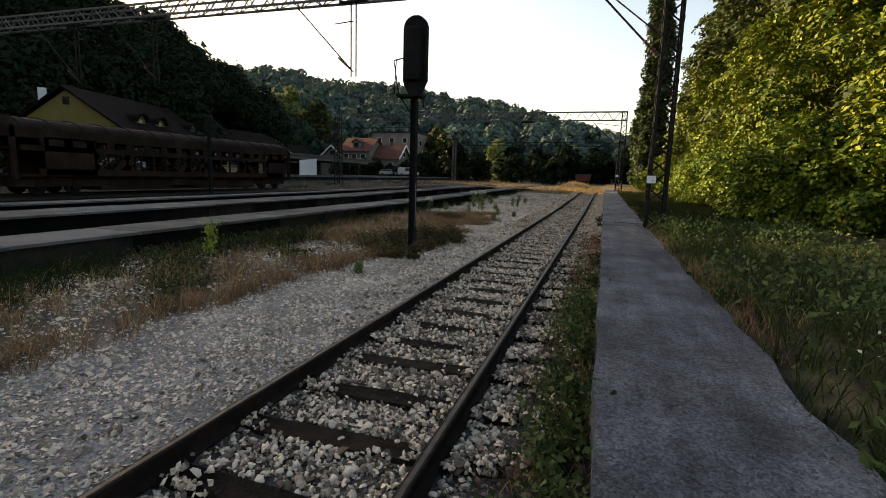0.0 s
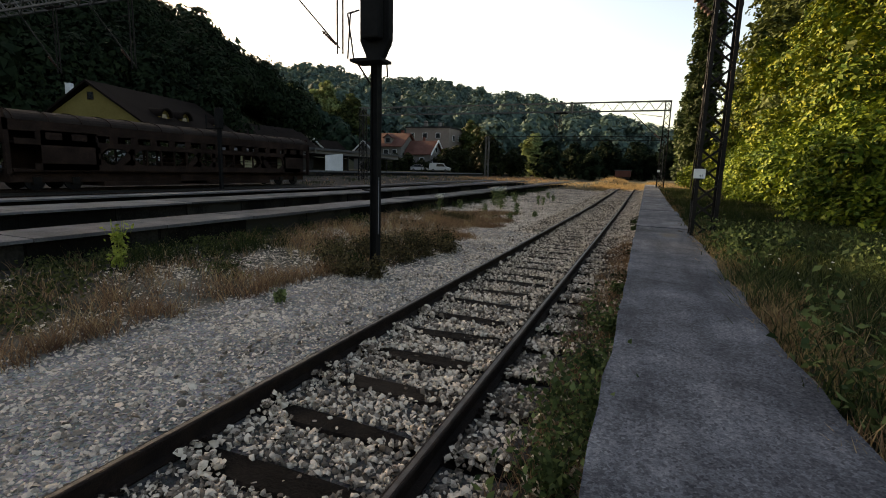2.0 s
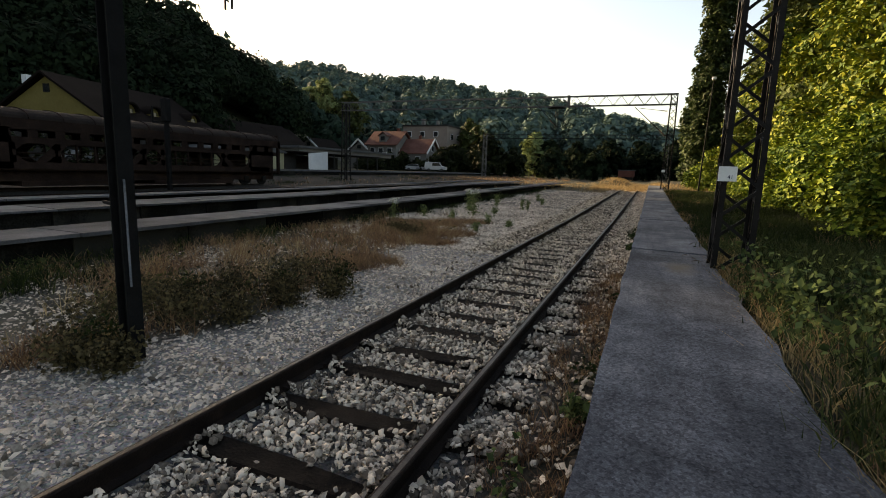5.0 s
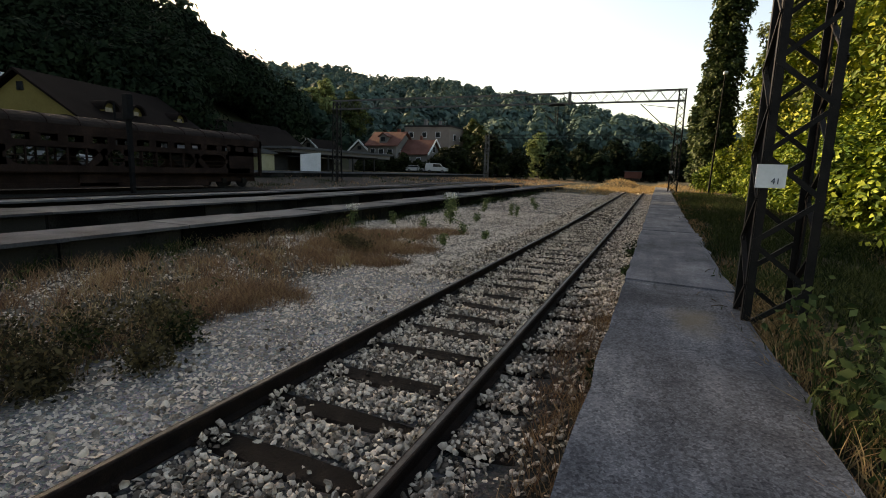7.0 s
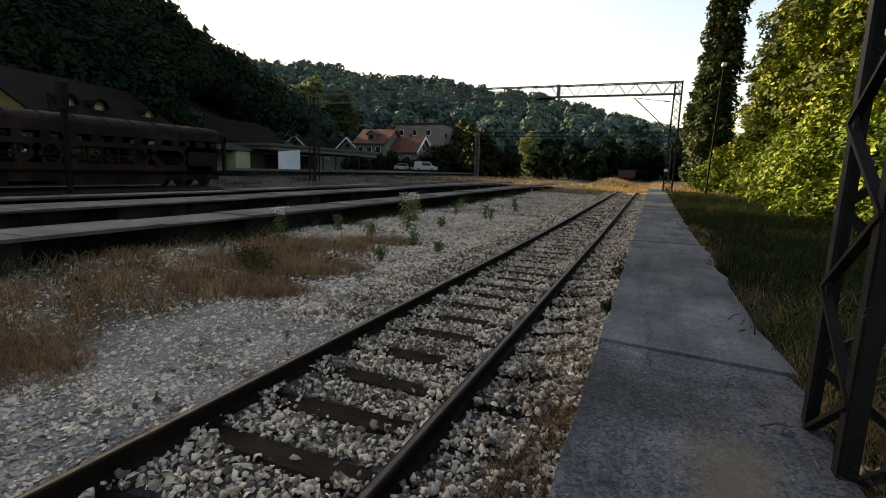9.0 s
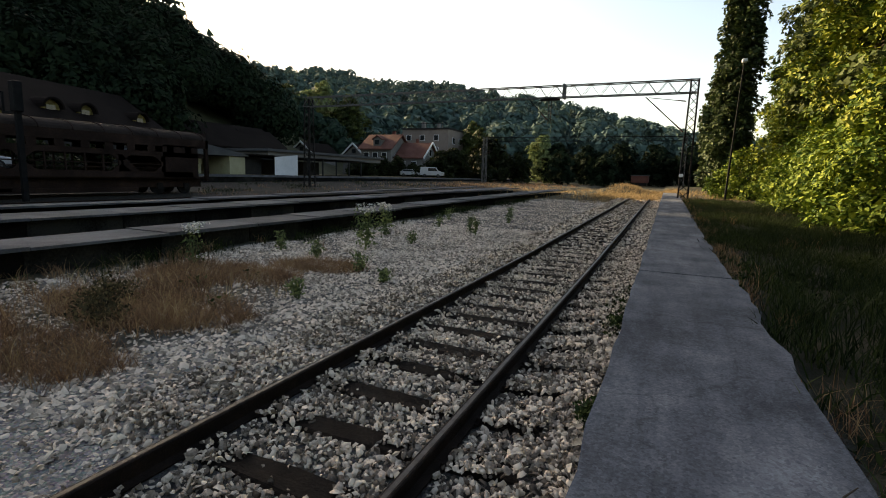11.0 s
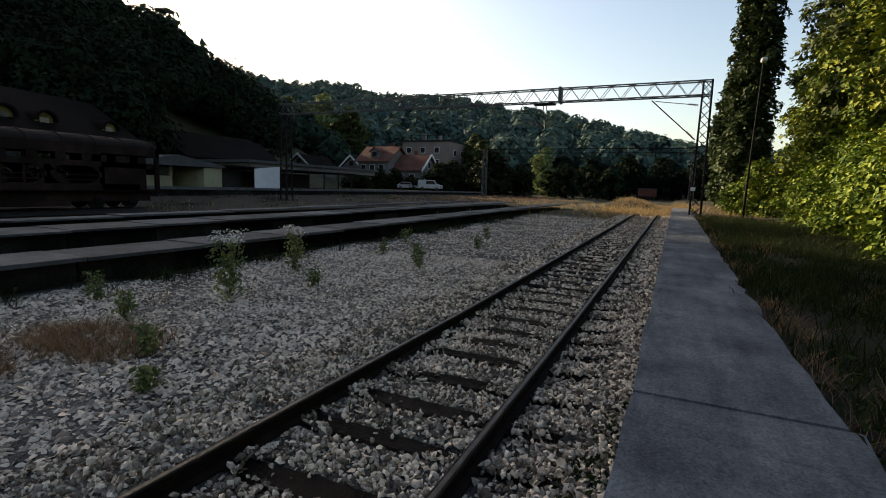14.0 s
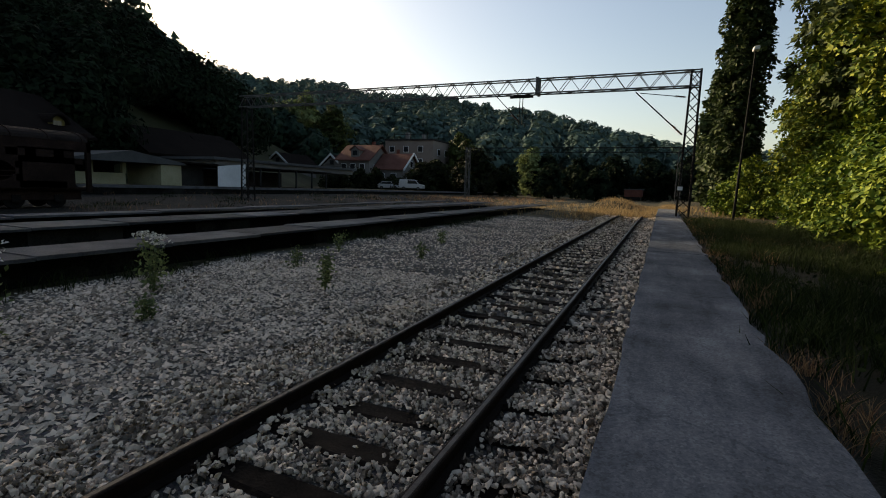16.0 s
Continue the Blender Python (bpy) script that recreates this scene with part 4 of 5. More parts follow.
    part("brake_box", Shape().box(xr - .9, (y0 + y1) / 2 - 1.6, .35, xr - .3, (y0 + y1) / 2 + .4, 1.0), "wagon", e)
    for yy in (y0 + 1.4, y0 + 3.2, y1 - 3.2, y1 - 1.4):
        for x in (-29.15, -27.65):
            w = part("wheel", Shape().cyl((x - .07, yy, .56), (x + .07, yy, .56), .46, n=20), "black", e)
            part("axle_box", Shape().box(x + (.1 if x > -28 else -.3), yy - .18, .4, x + (.3 if x > -28 else -.1), yy + .18, .75), "darksteel", w)
    return e


wagon(16.6, 38.8, "long rusty brown car transport wagon with open side frames")
wagon(-9.0, 15.0, "rusty brown car transport wagon with faded roof")


# ---- buildings ----
def gable_house(name, label, x0, x1, y0, y1, zb, ze, zr, wall, roof, along="y", over=.5, windows=()):
    e = thing(name, ((x0 + x1) / 2, (y0 + y1) / 2, zb), label, "house", "houses")
    s = Shape()
    if along == "y":
        xm = (x0 + x1) / 2
        s.prism([(x0, zb), (x1, zb), (x1, ze), (xm, zr - .15), (x0, ze)], "y", y0, y1)
        k = (zr - ze) / (xm - x0)
        for sg, xe in ((-1, x0), (1, x1)):
            part("roof_slope", Shape().prism([(xm, zr), (xe + sg * over, ze - k * over), (xe + sg * over, ze - k * over + .2), (xm, zr + .22)], "y", y0 - over, y1 + over), roof, e)
    else:
        ym = (y0 + y1) / 2
        s.prism([(y0, zb), (y1, zb), (y1, ze), (ym, zr - .15), (y0, ze)], "x", x0, x1)
        k = (zr - ze) / (ym - y0)
        for sg, yedge in ((-1, y0), (1, y1)):
            part("roof_slope", Shape().prism([(ym, zr), (yedge + sg * over, ze - k * over), (yedge + sg * over, ze - k * over + .2), (ym, zr + .22)], "x", x0 - over, x1 + over), roof, e)
    part("wall", s, wall, e)
    for face, a, z, w, h in windows:
        if face == "s":
            wd = part("window", Shape().box(a - w / 2 - .08, y0 - .06, z - .08, a + w / 2 + .08, y0 - .003, z + h + .08), "white", e)
            part("pane", Shape().box(a - w / 2, y0 - .08, z, a + w / 2, y0 - .064, z + h), "glass", wd)
        else:
            wd = part("window", Shape().box(x1 + .003, a - w / 2 - .08, z - .08, x1 + .06, a + w / 2 + .08, z + h + .08), "white", e)
            part("pane", Shape().box(x1 + .064, a - w / 2, z, x1 + .08, a + w / 2, z + h), "glass", wd)
    return e


yh = gable_house("yellow_house", "yellow plastered house with steep dark tiled roof", -53.3, -43.1, 34.6, 50.0, 1.2, 5.35, 8.7, "yellow", "darkroof", "y", .6, (("s", -48.2, 2.5, 1.2, 1.4), ("s", -45.3, 2.5, 1.0, 1.3)))
# Grey box added to darken the lower yellow wall behind the wagons.
part("lower_wall_darkener", Shape().box(-53.36, 34.54, 1.2, -43.04, 50.06, 4.3), "greyshed", yh, "dark grey box added to darken the lower wall")
part("vent", Shape().box(-48.5, 34.5, 7.2, -47.9, 34.58, 7.9), "glass", yh)
for yy in (38.5, 41.7, 47.9):
    ar = [(yy - .8, 5.2)] + [(yy - .8 * math.cos(math.pi * k / 8), 6.1 + .7 * math.sin(math.pi * k / 8)) for k in range(9)] + [(yy + .8, 5.2)]
    dm = part("dormer", Shape().prism(ar, "x", -47.0, -43.8), "yellow", yh, "yellow arched dormer")
    part("dormer_window", Shape().box(-43.797, yy - .4, 5.4, -43.74, yy + .4, 6.35), "glass", dm)
    hood = [(yy - .98 * math.cos(math.pi * k / 10), 6.1 + .88 * math.sin(math.pi * k / 10)) for k in range(11)] + [(yy + .8 * math.cos(math.pi * k / 10), 6.1 + .7 * math.sin(math.pi * k / 10)) for k in range(11)]
    part("dormer_roof", Shape().prism(hood, "x", -47.1, -43.4), "darkroof", dm)
part("chimney", Shape().box(-52.6, 36.5, 6.3, -52.1, 37.0, 9.0), "whitewash", yh, "pale chimney")
yh.matrix_basis = Matrix.Translation((-48.2, 34.4, 0)) @ pose(0, 0, 0, 0, 0, 15) @ Matrix.Translation((48.2, -34.4, 0)) @ yh.matrix_basis

gable_house("brown_roof_house", "low house with a wide dark brown roof", -63, -53, 61, 75, 1.2, 4.8, 7.8, "greyshed", "darkroof", "y", .6)
b2 = gable_house("garden_house", "small house with white trimmed gables", -60, -54, 70, 76, 1.2, 5.2, 7.3, "palewall", "darkroof", "y", .4)

shed = thing("yard_shed", (-41.5, 52, 1.2), "cream yard shed with grey sheet roof", "shed", "sheds")
part("low_wall", Shape().box(-41.2, 45.5, 1.15, -41.0, 50.0, 2.1), "cream", shed)
for yy in (45.6, 47.1, 49.75):
    part("post", Shape().box(-41.22, yy, 2.1, -40.98, yy + .32, 3.0), "cream", shed)
part("wall", Shape().box(-44, 52.2, 1.15, -39.6, 54.2, 2.95), "cream", shed)
part("back_wall", Shape().box(-46, 45.5, 1.15, -45.8, 52.2, 3.0), "greyshed", shed)
part("roof", Shape().prism([(45, 3.0), (54.6, 3.0), (54.6, 3.15), (49.5, 3.95), (45, 3.15)], "x", -46.5, -39.4), "greyroof", shed)
low = thing("long_shed", (-40, 60, 1.2), "long low grey shed with white end panel", "shed", "sheds")
part("wall", Shape().box(-46, 54.6, 1.15, -40.1, 57.0, 3.1), "greyshed", low)
part("white_panel", Shape().poly([(-38.2, 57, 1.2), (-37.1, 59.3, 1.2), (-37.1, 59.3, 3.4), (-38.2, 57, 3.1)]).poly([(-38.3, 57.05, 1.2), (-37.2, 59.35, 1.2), (-37.2, 59.35, 3.4), (-38.3, 57.05, 3.1)]).poly([(-38.2, 57, 3.1), (-37.1, 59.3, 3.4), (-37.2, 59.35, 3.4), (-38.3, 57.05, 3.1)]), "whitewash", low, "white painted end panel")
part("back_wall", Shape().box(-46, 57.4, 1.15, -45.7, 74, 3.0), "greyshed", low)
for q in range(6):
    part("post", Shape().box(-38.7, 60 + q * 2.8, 1.15, -38.55, 60.15 + q * 2.8, 3.15), "greyshed", low)
part("roof", Shape().box(-46.5, 54.4, 3.15, -38.6, 75, 3.3), "darkroof", low)
part("eave", Shape().box(-38.6, 57.4, 3.22, -38.5, 75, 3.3), "greyroof", low)
part("roof_light", Shape().box(-50, 60, 3.9, -42, 86, 4.2), "greyroof", low)
part("upper_wall", Shape().box(-49.5, 60.5, 3.3, -42.4, 85.5, 3.9), "palewall", low)
gh = gable_house("gable_cottage", "small cottage with white edged gable", -83.5, -77.5, 112, 122, 1.2, 6.2, 8.5, "palewall", "darkroof", "y", .4)
gh2 = gable_house("gable_cottage", "small cottage with white edged gable", -68.6, -62.6, 112, 122, 1.2, 5.5, 8.0, "palewall", "darkroof", "y", .4)
for e, xm, zr, ze in ((gh, -80.5, 8.5, 6.2), (gh2, -65.6, 8.0, 5.5)):
    part("gable_trim", Shape().beam((xm - 3.3, 111.45, ze - .1), (xm, 111.45, zr + .3), .15, .35).beam((xm + 3.3, 111.45, ze - .1), (xm, 111.45, zr + .3), .15, .35), "white", e)
    part("gable_window", Shape().box(xm - .5, 111.9, zr - 1.9, xm + .5, 111.99, zr - 1.0), "glass", e)
rh = gable_house("red_roof_house", "pale house with a red tiled roof and a dormer", -59.6, -52.4, 106, 114, 1.2, 7.0, 9.8, "palewall", "redroof", "x", .6, (("s", -58.3, 4.6, 1.1, 1.4), ("s", -56.2, 4.6, 1.1, 1.4), ("s", -54.0, 4.6, 1.1, 1.4), ("e", 108.2, 4.6, 1.0, 1.3), ("e", 111.6, 4.6, 1.0, 1.3)))
dr = part("dormer", Shape().prism([(-56.8, 7.4), (-55.0, 7.4), (-55.0, 8.7), (-55.9, 9.3), (-56.8, 8.7)], "y", 106.3, 109), "palewall", rh, "small pale gabled dormer")
part("dormer_roof", Shape().prism([(-57.1, 8.6), (-55.9, 9.4), (-54.7, 8.6), (-54.7, 8.8), (-55.9, 9.62), (-57.1, 8.8)], "y", 106.1, 109), "redroof", dr)
part("pane", Shape().box(-56.4, 106.24, 7.7, -55.4, 106.297, 8.6), "glass", dr)
part("balcony", Shape().box(-59.2, 104.9, 4.0, -53.0, 106.0, 4.2), "slab", rh)
part("balcony_rail", Shape().box(-59.2, 104.86, 4.2, -53.0, 104.92, 5.0), "white", rh)
part("chimney", Shape().box(-54.6, 110.4, 9.0, -54.0, 111, 10.7), "redpaint", rh)
sh_ = gable_house("red_roof_house", "smaller pale house with red tiled roof and white gable edges", -51.6, -45.6, 107.2, 114, 1.2, 5.3, 8.1, "palewall", "redroof", "x", .5, (("s", -50.2, 3.0, 1.0, 1.3), ("s", -47.6, 3.0, 1.0, 1.3), ("e", 109.2, 3.0, 1.0, 1.3), ("e", 112, 3.0, 1.0, 1.3), ("e", 110.6, 5.6, 1.0, 1.2)))
part("gable_trim", Shape().beam((-45.0, 106.4, 4.95), (-45.0, 110.6, 8.35), .15, .35).beam((-45.0, 114.8, 4.95), (-45.0, 110.6, 8.35), .15, .35), "white", sh_)
part("chimney", Shape().box(-49.4, 111.4, 7.2, -48.9, 111.9, 9.2), "redpaint", sh_)
blk = thing("flat_block", (-57, 135, 1.2), "pale flat-roofed apartment block behind red roofs", "house", "houses")
part("wall", Shape().box(-63.5, 131, 1.2, -50.5, 143, 13.0), "beige", blk)
for yy in (133.5, 138):
    wd = part("window", Shape().box(-50.497, yy, 9.6, -50.43, yy + 1.6, 11.2), "white", blk)
    part("pane", Shape().box(-50.425, yy + .1, 9.7, -50.4, yy + 1.5, 11.1), "glass", wd)
for xx in (-61.5, -57.0, -52.5):
    part("roof_post", Shape().cyl((xx, 132, 13.2), (xx, 132, 15.0), .09, n=6), "darksteel", blk)
part("roof_rail", Shape().beam((-61.5, 132, 14.6), (-52.5, 132, 14.6), .1), "darksteel", blk)
part("parapet", Shape().box(-63.7, 130.8, 13.0, -50.3, 143.2, 13.4), "greyshed", blk)
for q in range(3):
    for z in (7.2, 10.2):
        wd = part("window", Shape().box(-62.3 + q * 3.9, 130.93, z, -60.9 + q * 3.9, 130.99, z + 1.5), "white", blk)
        part("pane", Shape().box(-62.2 + q * 3.9, 130.9, z + .1, -61.0 + q * 3.9, 130.925, z + 1.4), "glass", wd)
part("chimney", Shape().box(-59, 133, 13.6, -58.2, 134, 15.2), "palewall", blk)
part("chimney", Shape().box(-55, 134, 13.6, -54.4, 135, 14.8), "palewall", blk)


# ---- cars ----
def car(x, y, rz, paint, label, van=False):
    e = thing("parked_van" if van else "parked_car", (0, 0, 0), label, "van" if van else "car", "parked cars")
    if van:
        pr = [(-2.2, .35), (2.2, .35), (2.25, .95), (1.5, 1.1), (.85, 1.85), (-2.1, 1.9), (-2.25, 1.0)]
    else:
        pr = [(-2.1, .3), (2.1, .3), (2.15, .75), (1.1, .92), (.45, 1.42), (-1.2, 1.42), (-1.85, 1.0), (-2.15, .9)]
    part("body", Shape().prism(pr, "y", -.85, .85), paint, e, bevel=.08)
    gl = [(1.0, 1.0), (.42, 1.37), (-1.15, 1.37), (-1.7, 1.0)] if not van else [(1.3, 1.15), (.8, 1.75), (-.6, 1.75), (-.6, 1.15)]
    for yy in (-.862, .858):
        part("side_window", Shape().prism(gl, "y", yy, yy + .004), "glass", e)
    part("windscreen", Shape().poly([(1.05, -.7, .97), (1.05, .7, .97), (.5, .7, 1.4), (.5, -.7, 1.4)]) if not van else Shape().poly([(1.47, -.7, 1.17), (1.47, .7, 1.17), (.92, .7, 1.8), (.92, -.7, 1.8)]), "glass", e)
    for wx in (-1.3, 1.35):
        for yy in (-.86, .68):
            w = part("wheel", Shape().cyl((wx, yy, .31), (wx, yy + .18, .31), .31, n=16), "rubber", e)
            part("rim", Shape().cyl((wx, yy - .005, .31), (wx, yy + .185, .31), .18, n=12), "greysteel", w)
    for yy in (-.6, .6):
        part("headlight", Shape().box(2.1, yy - .18, .62, 2.17, yy + .18, .78), "bluegrey", e)
    e.matrix_basis = pose(x, y, 1.24, 0, 0, rz)
    return e


car(-46.0, 103.0, 10, "carpaint", "white parked car in the station yard")
car(-41.2, 102.6, 12, "carpaint", "white parked van in the station yard", True)
car(-38.6, 122.0, 5, "cargrey", "silver grey parked car beside the yard wall")
car(-41.0, 125.5, 8, "carpaint", "white parked car behind a grey one")
car(-38.2, 31.0, 80, "carpaint", "white parked car behind the wagons")


# ---- trees and bushes ----
def tree(name, label, x, y, zb, h, rad, mat, leaf, cover, disc, low=.25, lobes=9, lean=0.0, trunk=.12, category="tree", group="", open_=.46, fine=False):
    e = thing(name, (x, y, zb), label, category, group)
    t = Shape()
    top = Vector((x + lean, y, zb + h * .8))
    pts = [Vector((x, y, zb - .2)), Vector((x + rng.normal(0, .1), y + rng.normal(0, .1), zb + h * .3)), Vector((x + lean * .5, y + rng.normal(0, .2), zb + h * .55)), top]
    for k in range(3):
        t.cyl(pts[k], pts[k + 1], trunk * (1 - .28 * k), trunk * (1 - .28 * (k + 1)), 8)
    lb = []
    for k in range(lobes):
        f = (k + .5) / lobes
        z = zb + h * (low + (1 - low) * f * .88)
        a = k * 2.4 + rng.uniform(-.5, .5)
        prof_ = math.sin(math.pi * min(1, .22 + f * .8)) ** .7
        d = rad * .68 * prof_ * rng.uniform(.35, 1.3)
        rr = rad * open_ * rng.uniform(.6, 1.25) * (.5 + .5 * prof_)
        c = (x + d * math.cos(a), y + d * math.sin(a), z)
        lb.append((*c, rr, rr, rr * rng.uniform(.45, .75)))
        t.cyl(pts[1].lerp(pts[3], f * .8), c, trunk * .4, trunk * .12, 5)
    part("trunk", t, "bark", e)
    p, o = spray_points(lb, cover, leaf, disc)
    c = new("crown", leaves(p, leaf, mat, "crown", 0, o, 2.6, fine))
    c.parent = e
    c.matrix_parent_inverse = Matrix.Translation(-e.location)
    return e


BUSHES = [(9.6, 16.2, 3.6, 2.0), (8.5, 18.6, 4.4, 2.0), (6.6, 20.6, 4.4, 2.0), (6.5, 22.2, 4.0, 1.8), (7.0, 24.0, 5.0, 2.2), (6.5, 26.8, 4.4, 2.0), (7.1, 29.4, 5.2, 2.3), (6.6, 32.2, 4.5, 2.1), (6.5, 34.8, 4.8, 2.3), (7.0, 37.8, 5.4, 2.4), (6.7, 41.0, 4.7, 2.0), (7.0, 44.2, 5.4, 2.3), (6.9, 47.6, 4.6, 2.1), (7.4, 51.0, 5.0, 2.3)]
for x, y, h, r in BUSHES:
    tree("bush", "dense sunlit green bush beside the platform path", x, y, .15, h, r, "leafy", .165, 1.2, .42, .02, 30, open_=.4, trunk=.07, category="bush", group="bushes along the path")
TALL = [(11.6, 15.5, 8.5, 2.6), (9.6, 19.5, 9.5, 3.2), (9.0, 24.5, 11, 3.2), (8.6, 30, 12, 3.3), (8.4, 36, 12.5, 3.4), (8.0, 43, 12.5, 3.5), (7.5, 50, 12, 3.3), (9.2, 57, 12, 3.4)]
for x, y, h, r in TALL:
    tree("broadleaf_tree", "tall leafy tree turning golden behind the bushes", x, y, .2, h, r, "leafgold", .21, 1.0, .55, .2, 34, open_=.38, trunk=.16, group="trees behind the bushes")
BACK = [(12.4, 21, 14.5, 4.2), (12.2, 28, 17, 4.4), (11.6, 35.5, 19.5, 4.6), (11.2, 43.5, 21.5, 4.8), (10.6, 52, 23, 4.8), (11.2, 61, 24, 4.8), (17, 18, 13, 4.5)]
for x, y, h, r in BACK:
    tree("broadleaf_tree", "tall dark green tree at the back of the verge", x, y, .2, h, r, "leafmid", .32, 1.0, .8, .12, 36, open_=.4, trunk=.24, group="trees behind the bushes", fine=True)


def poplar(x, y, h, r, label, cover=1.7, leaf=.31, fine=False):
    e = thing("poplar_tree", (x, y, .5), label, "tree", "poplars")
    part("trunk", Shape().cyl((x, y, .2), (x, y, h * .5), .28, .18, 10).cyl((x, y, h * .5), (x, y, h * .95), .18, .04, 8), "bark", e)
    lb = []
    for k in range(90):
        f = k / 89
        a = k * 2.39
        rr = r * (.35 + .65 * math.sin(math.pi * min(.98, .12 + f * .86)) ** .6) * rng.uniform(.72, 1.2)
        lb.append((x + rr * .55 * math.cos(a), y + rr * .55 * math.sin(a), 1.0 + h * .98 * f, rr * .46, rr * .46, rng.uniform(.8, 1.5)))
    p, o = spray_points(lb, cover, leaf, leaf * 1.6, 12)
    c = new("crown", leaves(p, leaf, "poplar", "crown", .2, o, 2.2, fine))
    c.parent = e
    c.matrix_parent_inverse = Matrix.Translation(-e.location)


poplar(5.1, 66.3, 27, 1.95, "tall slender dark poplar at the path's end")
poplar(6.4, 96, 17, 2.4, "distant dark poplar beside the line", 1.4, .55, True)
poplar(8.4, 112, 15, 3.0, "distant dark poplar beside the line", 1.4, .55, True)
tree("bush", "bright green rounded bush by the lamp post", 5.3, 58.5, .4, 4.2, 1.9, "leafy", .18, 1.3, .4, .02, 18, trunk=.07, category="bush", group="bushes along the path")
tree("bush", "low yellow-green bush at the path's end", 4.2, 60.5, .4, 2.6, 1.4, "leafy", .18, 1.3, .4, .02, 14, trunk=.05, category="bush", group="bushes along the path")

lampp = thing("street_lamp", (4.3, 54.6, .5), "dark lamp post with a pale lamp head", "street lamp")
part("pole", Shape().cyl((4.0, 54.6, .2), (4.27, 54.6, 9.7), .075, .045, 10), "black", lampp)
part("lamp_head", Shape().box(4.12, 54.2, 9.6, 4.42, 54.75, 9.82), "white", lampp, "pale lamp head", bevel=.05)

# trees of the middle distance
# The near-black woodland leaves put shade into some of these trees' colour.
for x, y, h, r, mt in ((-31.0, 150, 13.5, 5.0, "leafpale"), (-42, 137, 12, 4.5, "leafdark"), (-38.5, 128, 11, 4.5, "leafdark"), (-27, 150, 11, 5, "leafshade"), (-20, 158, 11, 5.5, "leafshade"), (-12, 165, 12, 6, "leafshade"), (-3, 168, 12, 6, "leafshade"), (6, 165, 12, 6, "leafshade"), (-57.5, 101, 3.6, 2.2, "leafdark"), (-44.6, 104, 2.6, 1.6, "leafdark"), (-41, 112, 7, 3.6, "leafdark"), (-49.3, 102, 3, 1.6, "leafdark"), (14, 150, 13, 6, "leafdark"), (-31, 126, 7, 3.4, "leafdark"), (-51, 100.5, 4.5, 2.4, "leafdark"), (-38, 118, 6, 3.5, "leafdark"), (-24, 140, 8, 4, "leafshade"), (-14, 140, 7, 4, "leafshade"), (-86, 118, 9, 4, "leafdark"), (-50, 92, 4, 2.2, "leafdark"), (-53.6, 101.2, 3.6, 2.2, "leafdark"), (-49.2, 103.2, 4.6, 2.0, "leafdark"), (-46.6, 104.6, 3.2, 1.7, "leafdark"), (-41.5, 106, 6, 2.6, "leafdark"), (-48.0, 142, 17, 5.2, "leafmid"), (-44.5, 137, 14, 4.6, "leafmid"), (-103.5, 150, 31, 7.5, "leafpale"), (-95, 152, 27, 6, "leafmid"), (-118, 150, 31, 7, "leafmid")):
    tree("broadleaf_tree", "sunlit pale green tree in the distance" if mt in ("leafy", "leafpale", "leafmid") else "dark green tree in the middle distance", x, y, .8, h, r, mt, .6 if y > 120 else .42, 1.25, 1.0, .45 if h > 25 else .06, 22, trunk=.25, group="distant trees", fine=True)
# Added backdrop: these bushes stand in for darkness seen through the wagon openings.
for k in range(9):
    tree("backdrop_bush", "dark green bush added to darken the view behind the wagons", -38.6 - rng.uniform(0, 1.5), 4 + k * 4.4, 1.2, rng.uniform(2.4, 3.4), 2.4, "leafdark", .36, 1.1, .7, .02, 9, trunk=.08, category="bush", group="bushes behind the wagons", fine=True)
fw = thing("goods_wagon", (-6, 150, .4), "small faded red goods wagon far down the line", "railway wagon")
part("body", Shape().box(-8.2, 150, 1.2, -4.2, 158, 2.9), "redpaint", fw)
part("underframe", Shape().box(-7.9, 150.2, .5, -4.5, 157.8, 1.2), "darksteel", fw)
part("roof", Shape().box(-8.4, 149.8, 2.9, -4.0, 158.2, 3.1), "greyroof", fw)


# ---- ballast, gravel and grasses ----
def scatter(n, x0, x1, y0, y1, keep):
    x, y = rng.uniform(x0, x1, n), rng.uniform(y0, y1, n)
    k = rng.random(n) < keep(x, y)
    return np.stack([x[k], y[k], ground_z(x[k], y[k])], 1)


slp = np.array(sleeper_y)


def bed(x, y):
    """Stones lie thick between the sleepers and thin on top of them."""
    d = np.abs(y[:, None] - slp[None]).min(1)
    on = (d < .125) & (np.abs(x + 1.66) < 1.25)
    rail = (np.abs(x - RAIL_L) < .08) | (np.abs(x - RAIL_R) < .08)
    return np.where(rail, 0, np.where(on, .02 + .9 * (np.abs(x + 1.66) > .5 + .15 * np.sin(y * 9) + .1 * np.sin(y * 23)), 1.0))


p = scatter(138000, -3.3, .02, -3.5, 28.5, lambda x, y: bed(x, y) * np.where(x > -.5, np.where(y < 15, .25, 1), 1) * np.where((x < -2.5) & (y < 17), .05, 1))
p[:, 2] += rng.uniform(-.016, .034, len(p)) + .01 * (np.abs(p[:, 0] + 1.66) < .65) + np.clip(p[:, 0] + .8, 0, 1) * .1 * (p[:, 1] > 16)
near = np.abs(p[:, 1][:, None] - slp[None]).min(1) < .14
p[:, 2] += near * (np.abs(p[:, 0] + 1.66) < 1.35) * (np.abs(p[:, 0] + 1.66) > .3) * (.035 + .025 * (np.abs(p[:, 0] + 1.66) > .6))
